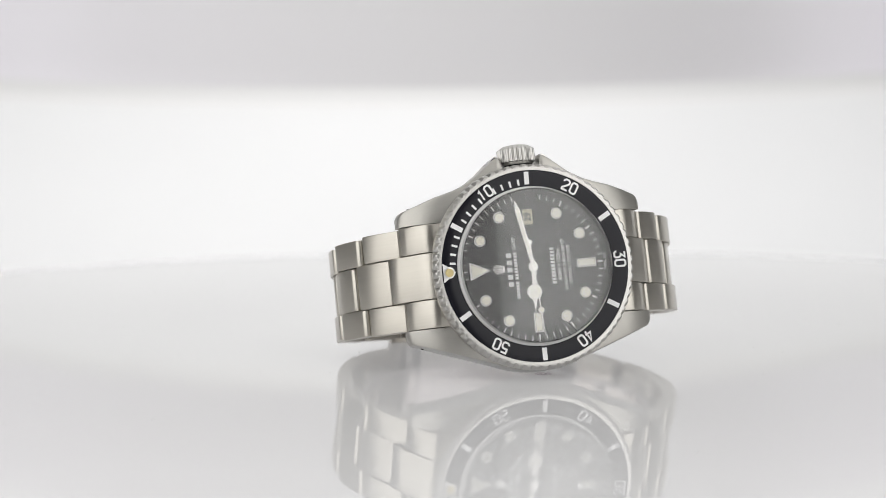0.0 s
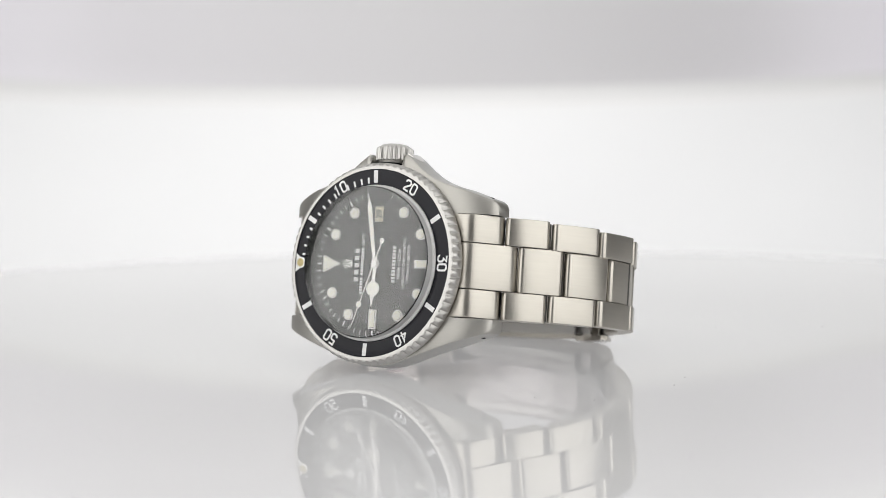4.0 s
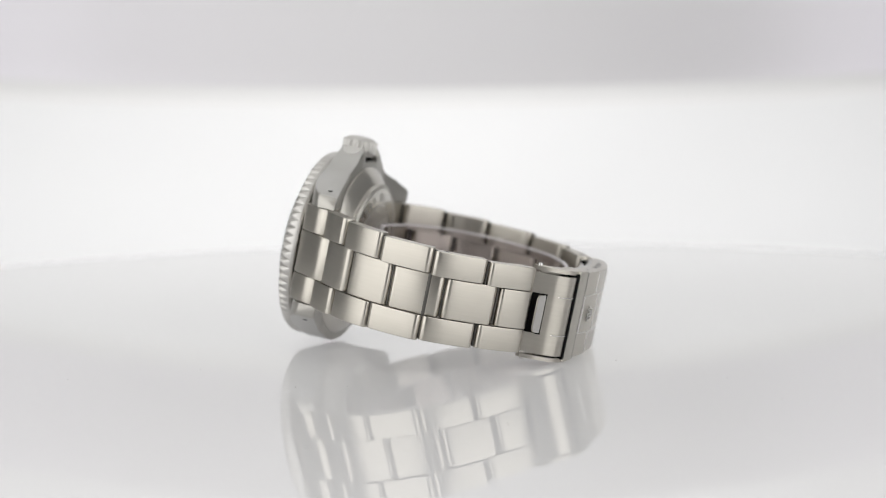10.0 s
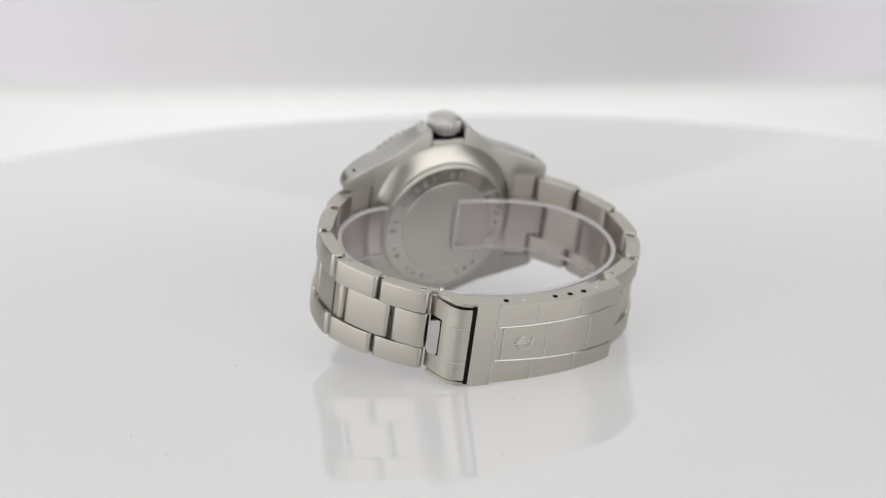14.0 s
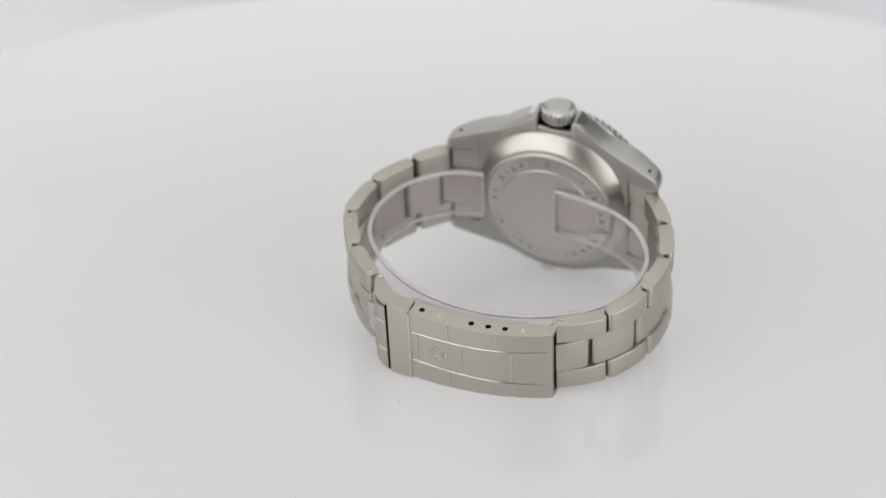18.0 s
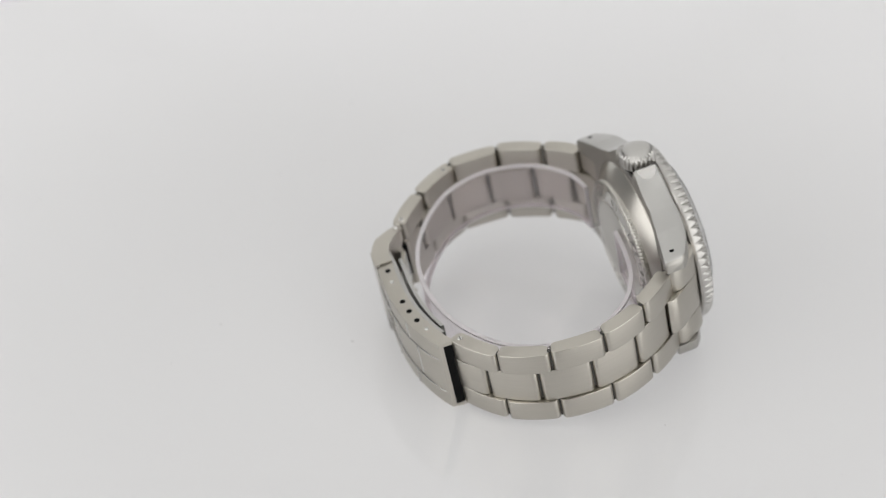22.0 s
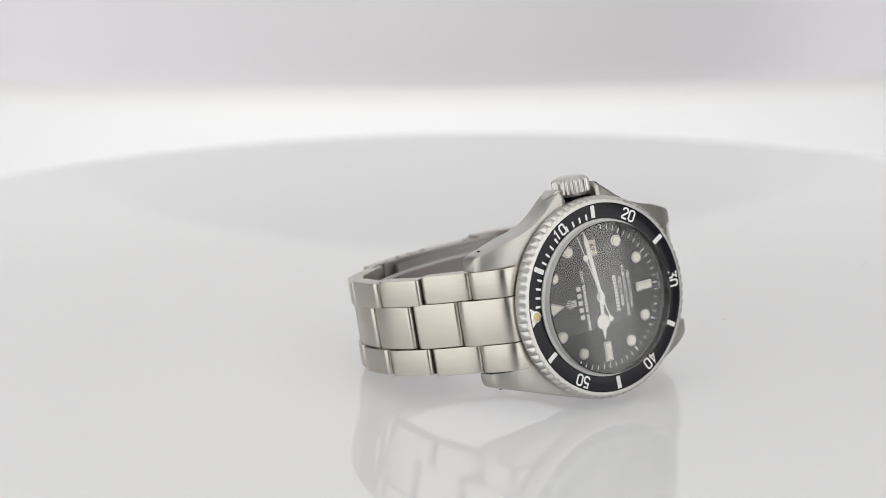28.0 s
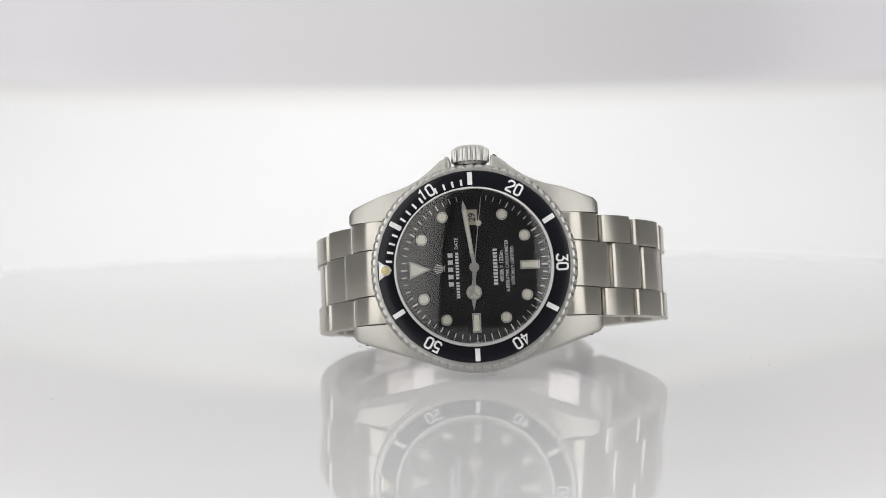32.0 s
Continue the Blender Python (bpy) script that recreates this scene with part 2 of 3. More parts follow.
def softbox(azimuth, reach, height, width, tall, mat, label):
    """A light box on a stand, facing the turntable; azimuth in degrees from the camera's side."""
    box = thing("softbox", label, "softbox", "softboxes round the turntable")
    az = radians(azimuth)
    box.matrix_world = Matrix.Translation((reach * math.sin(az), -reach * math.cos(az), height)) @ pose(0, 0, 0, 90, 0, azimuth + 180)
    w, h = width * 500, tall * 500
    part("diffuser", block(-w, w, -h, h, -4, 0), mat, box, "glowing white cloth")
    ring = [[(-w - 8, -h - 8), (w + 8, -h - 8), (w + 8, h + 8), (-w - 8, h + 8)], [(-80, -80), (80, -80), (80, 80), (-80, 80)]]
    part("housing", loft([[(x, y, -5) for x, y in ring[0]], [(x, y, -12) for x, y in ring[0]], [(x, y, -160) for x, y in ring[1]]]), frame_black, box)
    return box


for az, wide in ((-55, 0.95), (46, 0.76)):
    box = softbox(az, 0.62, 0.2, wide, 1.05, diffuser, "tall white softbox glowing beside the turntable")
    drop = (0.2 - FLOOR) * 1000
    part("stand", block(-15, 15, -drop, 60, -190, -158, 3), frame_black, box)
    part("foot", block(-220, 220, -drop, -drop + 20, -260, -90, 3), frame_black, box)
# Unseen; stretched far back to whiten reflections in flanks and clasp.
over = thing("softbox", "wide white softbox hanging over the turntable", "softbox", "softboxes round the turntable")
over.matrix_world = pose(0, 0.4, 0.8, 180)
part("diffuser", block(-750, 750, -1200, 1200, -4, 0), diffuser_top, over, "glowing white cloth")
part("housing", loft([[(-758, -1208, -5), (758, -1208, -5), (758, 1208, -5), (-758, 1208, -5)], [(-758, -1208, -12), (758, -1208, -12), (758, 1208, -12), (-758, 1208, -12)],
                      [(-80, -80, -160), (80, -80, -160), (80, 80, -160), (-80, 80, -160)]]), frame_black, over)
part("hanger", block(-15, 15, -15, 15, -800, -158, 2), frame_black, over)

# Fill light added out of view; whitens steel and plate reflections past the backdrop.
rear = thing("softbox", "broad white fill panel added behind the backdrop, out of view", "softbox", "softboxes round the turntable")
rear.matrix_world = pose(0, 1.75, 0.0, 90)
part("diffuser", block(-1500, 1500, -880, 1500, 0, 4), rear_fill, rear, "glowing white cloth")
part("housing", block(-1510, 1510, -900, 1510, -60, -2, 4), frame_black, rear)

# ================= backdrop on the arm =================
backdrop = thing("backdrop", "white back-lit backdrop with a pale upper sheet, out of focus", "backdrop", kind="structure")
BACK = 230


def hung_sheet(z0, z1, near, mat, name, n=32):
    """An upright sheet across the arm's far end, bowed towards the turntable and raised sideways to fit the camera's
    view; heights in mm over the arm's axis.
    """
    secs = []
    for k in range(n + 1):
        x = -320 + 640 * k / n
        y = near + 0.0036 * x * x
        rise = 1 + 0.0036 * x * x / 687
        low, high = (z if z < 0 else (z + 5.0 * (x / 190) ** 2) * rise for z in (z0, z1))
        secs.append([(x, y, low), (x, y, high), (x, y + 3, high), (x, y + 3, low)])
    return part(name, loft(secs), mat, backdrop)


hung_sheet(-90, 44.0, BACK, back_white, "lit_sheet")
# Strips of stepped glow imitate the blurred top edge of the lit sheet.
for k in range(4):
    hung_sheet(44.0 + 2 * k, 46.0 + 2 * k, BACK + 0.5 * k, glow("blur_glow", (1, 0.99, 0.99), 0.47 - 0.055 * k), "blur_strip")
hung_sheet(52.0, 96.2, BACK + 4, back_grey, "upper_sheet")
# Above the view; its glow is set to brighten the plate's reflection.
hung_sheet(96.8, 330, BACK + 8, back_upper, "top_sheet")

# ================= turntable =================
turntable = thing("turntable", "round glossy white acrylic turntable plate", "turntable")
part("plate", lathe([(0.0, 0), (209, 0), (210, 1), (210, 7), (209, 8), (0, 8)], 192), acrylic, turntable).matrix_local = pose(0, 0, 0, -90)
part("pedestal", lathe([(0, 8), (110, 8), (110, 892), (140, 895), (140, 900), (0, 900)], 64), frame_black, turntable).matrix_local = pose(0, 0, 0, -90)

def specks():
    """Dust on the plate."""
    bm = bmesh.new()
    rng = random.Random(4)
    for k in range(70):
        a, r = rng.uniform(0, 2 * math.pi), 0.2 * math.sqrt(rng.uniform(0.02, 1))
        c = Vector((r * math.cos(a), r * math.sin(a), 0))
        s = rng.uniform(0.00008, 0.0002)
        v = [bm.verts.new(c + Vector((s * math.cos(t), s * rng.uniform(0.5, 1) * math.sin(t), 0.0))) for t in (0, 1.3, 2.5, 3.8, 5.0)]
        top = bm.verts.new(c + Vector((0, 0, s)))
        for i in range(5):
            bm.faces.new((v[i], v[(i + 1) % 5], top))
    return bm


PAD_AT = pose(0.005, -0.0365, 0, -90)
pad = thing("clear_pad", "small clear flat dome under the case", "putty")
part("drop", lathe([(0, -0.12), (1.1, -0.11), (1.6, -0.07), (1.75, 0.0), (0, 0.0)], 32), clear_plastic, pad)
tagged(part("dust", specks(), dust_grey, turntable), kind="stuff")

# ================= watch =================
# Own axes: x to six o'clock, y into the case, z to the crown; origin in the middle of the bezel insert.
WATCH_AT = Matrix(((0.99048, -0.11637, -0.07354, 0.00285), (0.12856, 0.97296, 0.19189, -0.04107),
                   (0.04921, -0.19952, 0.97866, 0.02196), (0, 0, 0, 1)))
watch = thing("wrist_watch", "steel diver's watch, black dial and bezel, standing on its side", "watch")


def two_tone(ob, mat, axis, least):
    """Gives the faces that look along one axis a second finish."""
    ob.data.materials.append(mat)
    for f in ob.data.polygons:
        if abs(f.normal[axis]) > least:
            f.material_index = 1
    return ob


# ---- case ----
def case_half_width(x):
    x = abs(x)
    if x < 7.5:
        return math.sqrt(20.3 ** 2 - x * x)
    return 18.86 - (x - 7.5) * 0.352 - max(0, x - 23.7) ** 2 * 0.7


def lug_top(x):
    x = max(0, abs(x) - 12)
    return 3.3 + 0.012 * x * x + 0.0011 * x ** 3


def lug_bottom(x):
    x = max(0, abs(x) - 12)
    return 9.1 + 0.2 * x


def crown_side(x):
    """The outline on the crown's side: the guards rise beside the crown and run straight down into the lugs."""
    x = abs(x)
    if x < 3.9:
        return 19.6
    for (x0, z0), (x1, z1) in zip(GUARD, GUARD[1:]):
        if x <= x1:
            return z0 + (z1 - z0) * (x - x0) / (x1 - x0)
    return case_half_width(x)


GUARD = ((3.9, 21.4), (4.1, 22.05), (4.4, 22.35), (4.8, 22.3), (5.4, 21.9), (6.2, 21.3), (7.3, 20.3), (8.3, 19.4), (9.4, 18.6), (10.6, 17.8), (12.5, 16.85), (14.5, 16.1), (16.0, 15.7), (17.7, 15.27))


def rim_profile(x, w, soft=0.55):
    t, b = lug_top(x), lug_bottom(x)
    r = soft
    return [(t, w - r), (t + 0.3 * r, w - 0.3 * r), (t + r, w), (b - 0.9 * r, w), (b - 0.27 * r, w - 0.27 * r), (b, w - 0.9 * r)]


def case():
    xs = sorted(set([-17.6 + 35.2 * k / 44 for k in range(45)] + [s * x for s in (-1, 1) for x, z in GUARD[:-1]] + [3.88, -3.88]))
    secs = []
    for x in xs:
        up = crown_side(x)
        soft = 0.55 + max(0.0, min(1.0, (up - 19.7) / 2.2)) * 0.7
        secs.append([(x, y, z) for y, z in rim_profile(x, up, soft)] + [(x, y, -z) for y, z in reversed(rim_profile(x, case_half_width(x)))])
    return loft(secs)


def lug(sx, sz):
    secs = []
    for k in range(17):
        x = 17.4 + 7.2 * k / 16
        end = max(0, x - 24.0) * 0.5
        rim = [(y + end if y < 8 else y - end, z - end * 0.5) for y, z in rim_profile(x, case_half_width(x))]
        secs.append([(sx * x, y, sz * z) for y, z in [(lug_top(x) + end, 10.2)] + rim + [(lug_bottom(x) - end, 10.2)]])
    return loft(secs)


body = two_tone(part("case", case(), brushed_flank, watch, "brushed steel case with smooth flanks and crown guards"), flank_steel, 2, 0.6)
for sx in (-1, 1):
    for sz in (-1, 1):
        arm_part = two_tone(part("lug", lug(sx, sz), brushed_flank, body), flank_steel, 2, 0.75)
        x = 21.9
        # Flat black disc for the shade in the bar hole.
        pin = part("spring_bar_hole", disc(0, 0, 0.52, 0, 0.3, 18), gap_shade, body)
        # Small bright disc added as a glint in that hole.
        part("bar_glint", disc(0.12, 0.05, 0.2, -0.02, 0.2, 12), polished_steel, pin)
        pin.matrix_local = pose(sx * x * MM, 8.9 * MM, sz * (case_half_width(x) - 0.27) * MM, 90 * sz, 0, 0)
for sx in (-1, 1):
    scoop = [(2.15 * math.cos(math.pi * k / 14), -2.5 * math.sin(math.pi * k / 14)) for k in range(15)]
    face = part("guard_face", loft([[(0.85 * u, 0.85 * v, 0.07) for u, v in scoop], [(u, v, 0.02) for u, v in scoop], [(u, v, -0.3) for u, v in scoop]]), polished_steel, body, "polished scooped end of the crown guard")
    face.matrix_local = pose(sx * 4.75 * MM, 6.1 * MM, 22.32 * MM, 0, sx * 36, 0) @ pose(0, 0, 0, 0, 0, 90 * sx)
# Near-black block painted in for the shade under the crown.
seat = part("crown_seat", block(-3.85, 3.85, 4.6, 8.4, 19.5, 19.9, 0.2), gap_shade, body)


# ---- bezel ----
def bezel_ring():
    teeth, per = 72, 14
    n = teeth * per
    bm = bmesh.new()
    rings = []
    for k in range(n):
        a = 2 * math.pi * (k + 0.5) / n
        off = abs((k % per) / per - 0.5)

        def cut(deep):
            return max(0.0, deep - 1.45 * off)

        rows = [(18.72, -0.02), (19.0, 0.0), (19.35, 0.02), (19.62 - 0.5 * cut(0.4), 0.12 + 0.3 * cut(0.4)), (19.84 - cut(0.56), 0.36),
                (20.02 - cut(0.5), 0.8), (20.12 - cut(0.38), 1.2), (20.14 - cut(0.22), 1.65), (20.14 - cut(0.06), 2.1), (20.1, 2.5), (19.8, 3.0), (19.3, 3.2), (15.66, 3.2), (15.66, 0.9), (15.66, 0.42), (18.65, 0.32)]
        rings.append([bm.verts.new((r * math.sin(a) * MM, y * MM, r * math.cos(a) * MM)) for r, y in rows])
    m = len(rings[0])
    for k in range(n):
        p, q = rings[k], rings[(k + 1) % n]
        for i in range(m):
            bm.faces.new((p[i], p[(i + 1) % m], q[(i + 1) % m], q[i]))
    return bm


bezel = part("bezel", bezel_ring(), bezel_steel, watch, "coin-edged steel bezel", smooth=22)
insert = part("bezel_insert", lathe([(15.58, 0.3), (15.68, 0.16), (18.5, -0.03), (18.66, 0.05), (18.66, 0.36), (15.58, 0.5)], 160), insert_black, bezel, "black bezel insert")


def on_insert(r):
    return 0.16 - 0.19 * (r - 15.68) / 2.82


def laid(bm, lift=0.014):
    """Lays flat print on the sloping insert."""
    for v in bm.verts:
        if v.co.y < 0.3 * MM:
            v.co.y = (on_insert(math.hypot(v.co.x, v.co.z) / MM) - lift) * MM
    return bm


DIGITS = {
    "0": [[(0, 0.14), (0, 0.86), (0.14, 1), (0.44, 1), (0.58, 0.86), (0.58, 0.14), (0.44, 0), (0.14, 0)]],
    "1": [[(0.1, 0.78), (0.3, 1), (0.3, 0)]],
    "2": [[(0, 0.74), (0, 0.88), (0.13, 1), (0.44, 1), (0.57, 0.88), (0.57, 0.66), (0.02, 0.16), (0.02, 0), (0.6, 0)]],
    "3": [[(0.02, 1), (0.56, 1), (0.24, 0.62), (0.42, 0.6), (0.56, 0.48), (0.56, 0.13), (0.43, 0), (0.13, 0), (0, 0.12), (0, 0.24)]],
    "4": [[(0.62, 0.26), (0.02, 0.26), (0.42, 1.0), (0.42, 0.37)], [(0.42, 0.15), (0.42, -0.06)]],
    "5": [[(0.54, 1), (0.05, 1), (0.05, 0.6), (0.42, 0.6), (0.57, 0.46), (0.57, 0.13), (0.44, 0), (0.13, 0), (0, 0.12), (0, 0.22)]],
}


def ribbon(bm, points, wide, closed, at):
    """A flat stroke of even width along points, with mitred corners."""
    n = len(points)
    sides = []
    for i in range(n):
        p = Vector(points[i])
        a = p - Vector(points[i - 1]) if i or closed else None
        b = Vector(points[(i + 1) % n]) - p if i < n - 1 or closed else None
        a, b = (a or b).normalized(), (b or a).normalized()
        m = (Vector((-a.y, a.x)) + Vector((-b.y, b.x))).normalized()
        m *= min(1.7, 1 / max(0.3, m.dot(Vector((-a.y, a.x))))) * wide / 2
        sides.append([bm.verts.new(at(*(p + m))), bm.verts.new(at(*(p - m)))])
    for i in range(n if closed else n - 1):
        (p, q), (r, t) = sides[i], sides[(i + 1) % n]
        bm.faces.new((p, q, t, r))


def numeral(text, centre, right, up, tall=2.05, wide=0.38, gap=0.5):
    """Two squarish condensed digits."""
    bm = bmesh.new()
    step = 0.58 * tall + gap
    for k, digit in enumerate(text):
        shift = (k - 0.5) * step - 0.29 * tall

        def at(u, v):
            u, v = u * tall + shift, (v - 0.5) * tall
            return Vector((centre[0] + right[0] * u + up[0] * v, 0, centre[1] + right[1] * u + up[1] * v)) * MM

        for stroke in DIGITS[digit]:
            ribbon(bm, stroke, wide / tall, digit == "0", at)
    return bm


for m in range(1, 60):
    if m % 10 == 5 or m == 15:
        part("scale_bar", laid(bar(m, 15.95, 18.42, 0.95, 0, 0.4)), insert_print, bezel)
    elif m % 10 == 0:
        part("numeral", laid(numeral(str(m), around(m, 17.15), around(m, 0, 1.0), around(m, 1.0))), insert_print, bezel, smooth=0)
    elif m < 15:
        part("scale_bar", laid(bar(m, 15.9, 17.1, 0.42, 0, 0.4)), insert_print, bezel)
part("triangle", laid(prism([around(0, 15.9), around(0, 18.45, -1.9), around(0, 18.45, 1.9)], 0, 0.4)), insert_print, bezel, "silver triangle")
pearl = part("pearl", lathe([(0, -0.42), (0.5, -0.36), (0.82, -0.12), (0.85, 0.2), (0, 0.2)], 24), pearl_lume, bezel, "aged yellow luminous pearl")
pearl.matrix_local = pose(around(0, 17.25)[0] * MM, 0, around(0, 17.25)[1] * MM)
part("pearl_rim", lathe([(0.84, -0.16), (1.1, -0.1), (1.12, 0.2), (0.84, 0.2)], 24), white_gold, pearl)

# ---- dial ----
dial = part("dial", lathe([(0, 2.0), (15.2, 2.0), (15.2, 2.4), (0, 2.4)], 96), dial_black, watch, "matt black dial")
DEEP = 1.28 * MM
dial.matrix_local = pose(0, DEEP, 0)
part("rehaut", lathe([(14.85, 3.2), (15.0, 1.0), (15.6, 1.0), (15.6, 3.2)], 120), rehaut_grey, watch, "grey inner flange")


def marker(shape, groove, rim, label):
    mk = part("hour_marker", shape, lume, dial, label)
    part("groove", groove, marker_groove, mk)
    part("rim", rim, white_gold, mk)


for h in (1, 2, 4, 5, 7, 8, 10, 11):
    cx, cz = around(h * 5, 11.2)
    marker(disc(cx, cz, 0.79, 1.66, 2.0, 32), disc(cx, cz, 0.86, 1.71, 2.0, 32), disc(cx, cz, 1.05, 1.74, 2.0, 32), "cream luminous dot")
for h in (6, 9):
    marker(bar(h * 5, 8.95, 12.05, 1.05, 1.66, 2.0), bar(h * 5, 8.87, 12.13, 1.2, 1.71, 2.0), bar(h * 5, 8.68, 12.32, 1.58, 1.74, 2.0), "cream luminous baton")
marker(prism([around(0, 8.85), around(0, 11.88, -1.25), around(0, 11.88, 1.25)], 1.66, 2.0),
       prism([around(0, 8.65), around(0, 11.96, -1.37), around(0, 11.96, 1.37)], 1.71, 2.0),
       prism([around(0, 8.2), around(0, 12.15, -1.68), around(0, 12.15, 1.68)], 1.74, 2.0), "cream luminous triangle")
for m in range(60):
    if m not in (14, 15, 16):
        r1 = 13.7
        part("minute_mark", bar(m, 12.8 if m % 5 else 12.65, r1, 0.16 if m % 5 else 0.26, 1.975, 2.0), dial_print, dial)
date = part("date_window", block(-0.95, 0.95, 1.95, 2.0, 8.0, 10.9), date_white, dial, "cream date window")
part("date_frame", join(block(-1.12, -0.95, 1.9, 2.0, 7.85, 11.05), block(0.95, 1.12, 1.9, 2.0, 7.85, 11.05), block(-0.95, 0.95, 1.9, 2.0, 7.85, 8.0),
                        block(-0.95, 0.95, 1.9, 2.0, 10.9, 11.05)), ink, date)
UP, ACROSS = (-1, 0), (0, 1)
part("date_numeral", lettering("29", 1.75, (0, 9.45), ACROSS, UP, 1.94, 0.95, 0.04), ink, date, smooth=0)


def print_bars(x, words, tall):
    """A line of print that is drawn as plain bars; words: (from, to) along z in mm."""
    return join(*[block(x - tall / 2, x + tall / 2, 1.98, 2.0, z0, z1) for z0, z1 in words])


def letter_bars(x, z0, z1, count, tall, fill=0.72):
    step = (z1 - z0) / count
    return print_bars(x, [(z0 + k * step, z0 + (k + fill) * step) for k in range(count)], tall)


part("maker_name", letter_bars(-4.45, -3.4, 3.4, 5, 0.95, 0.62), dial_print, dial, "plain white printed blocks")
part("print_line", join(letter_bars(-3.2, -5.7, -2.5, 6, 0.62), letter_bars(-3.2, -2.1, 3.1, 9, 0.62)), dial_print, dial)
part("print_line", lettering("DATE", 0.92, (-3.2, 4.6), ACROSS, UP, 1.985, 0.95, 0.015), dial_print, dial, smooth=0)
part("print_line", letter_bars(3.95, -3.5, 3.5, 11, 0.8), dial_print, dial)
part("print_line", lettering("4000ft = 1220m", 1.05, (5.15, 0), ACROSS, UP, 1.985, 0.86, 0.02), dial_print, dial, smooth=0)
part("print_line", lettering("SUPERLATIVE CHRONOMETER", 0.86, (6.2, 0), ACROSS, UP, 1.985, 0.83, 0.015), dial_print, dial, smooth=0)
part("print_line", lettering("OFFICIALLY CERTIFIED", 0.86, (7.2, 0), ACROSS, UP, 1.985, 0.83, 0.015), dial_print, dial, smooth=0)
part("print_line", lettering("SWISS - T<25", 0.6, (14.15, 0), ACROSS, UP, 1.985, 0.95, 0.0), dial_print, dial, smooth=0)


def coronet(cx, cz, size, y0, y1, up, across):
    """A plain five-rayed emblem."""
    bms = []

    def at(u, v):
        return (cx + across[0] * u * size + up[0] * v * size, cz + across[1] * u * size + up[1] * v * size)

    for k in range(-2, 3):
        a = k * 0.36
        tip = (math.sin(a) * 0.62, -0.5 + math.cos(a) * (1.0 if k else 1.08))
        foot = (k * 0.13, -0.32)
        bms.append(prism([at(foot[0] - 0.045, foot[1]), at(foot[0] + 0.045, foot[1]), at(tip[0] + 0.03, tip[1]), at(tip[0] - 0.03, tip[1])], y0, y1))
        c = at(*tip)
        bms.append(disc(c[0], c[1], 0.075 * size, y0, y1, 10))
    bms.append(prism([at(0.34 * math.cos(t * math.pi / 8), -0.46 + 0.08 * math.sin(t * math.pi / 8)) for t in range(16)], y0, y1))
    return join(*bms)


part("emblem", coronet(-6.5, 0, 1.9, 1.9, 2.0, UP, ACROSS), bright_print, dial, "small applied five-rayed emblem")

crystal = part("crystal", lathe([(0, -2.0), (14.62, -2.0), (14.86, -1.9), (15.0, -1.65), (15.0, 1.0), (0, 1.0)], 128), crystal_glass, watch, "thick clear domed crystal")
crystal.visible_shadow = False
edge_ring = part("crystal_edge", lathe([(15.005, -1.68), (15.05, -1.6), (15.05, 0.94), (15.005, 0.94)], 128), crystal_frost, crystal, "frosted rim of the crystal")
edge_ring.visible_shadow = False
part("gasket", lathe([(15.07, -0.25), (15.56, 0.08), (15.56, 0.95), (15.07, 0.95)], 120), gasket_grey, watch, "pale translucent gasket ring")


# ---- crown ----
def crown_mesh():
    flutes, per = 22, 10
    n = flutes * per
    bm = bmesh.new()
    rings = []
    for k in range(n):
        a = 2 * math.pi * k / n
        dip = 0.38 * (0.5 - 0.5 * math.cos(2 * math.pi * k / per)) ** 1.6
        rows = [(0, 20.5), (3.1, 20.5), (3.3, 20.95), (3.74 - dip, 21.1), (3.78 - dip, 21.5), (3.78 - dip, 23.45), (3.68 - dip, 23.62), (3.3 - dip * 0.35, 23.85), (2.85, 24.15), (2.6, 24.3), (1.5, 24.52), (0, 24.6)]
        rings.append([bm.verts.new((r * math.sin(a) * MM, (6.0 + r * math.cos(a)) * MM, z * MM)) for r, z in rows])
    for k in range(n):
        p, q = rings[k], rings[(k + 1) % n]
        for i in range(len(rows) - 1):
            bm.faces.new((p[i], p[i + 1], q[i + 1], q[i]))
    bmesh.ops.remove_doubles(bm, verts=bm.verts, dist=1e-7)
    return bm


crown = part("crown", crown_mesh(), crown_steel, watch, "fluted steel winding crown")
# Tube coloured near-black too, as if in shade.
tube = part("crown_tube", lathe([(0, 0), (2.6, 0), (2.6, 2.4), (0, 2.4)], 32), gap_shade, crown)
tube.matrix_local = pose(0, 6.1 * MM, 18.3 * MM, 90)

# ---- case back ----
case_back = part("case_back", lathe([(0, 8.8), (18.4, 8.8), (18.4, 9.3), (18.1, 9.7), (15.6, 11.7), (15.3, 11.8), (15.3, 12.0), (0, 12.0)], 144), back_steel, watch, "round screwed case back")


def fluted_lid():
    n = 120 * 4
    bm = bmesh.new()
    rings = []
    for k in range(n):
        a = 2 * math.pi * k / n
        dip = 0.28 if k % 4 in (1, 2) else 0.0
        rows = [(15.2 - dip, 12.0), (15.2 - dip, 12.55), (14.7, 12.95), (14.4, 13.0), (14.35, 12.9), (10.9, 13.15), (10.75, 13.3), (10.6, 13.32), (0, 13.34)]
        rings.append([bm.verts.new((r * math.sin(a) * MM, y * MM, r * math.cos(a) * MM)) for r, y in rows])
    for k in range(n):
        p, q = rings[k], rings[(k + 1) % n]
        for i in range(len(rows) - 1):
            bm.faces.new((p[i], p[i + 1], q[i + 1], q[i]))
    bmesh.ops.remove_doubles(bm, verts=bm.verts, dist=1e-7)
    return bm


lid = part("lid", fluted_lid(), lid_steel, case_back, "flat satin lid with fluted edge")
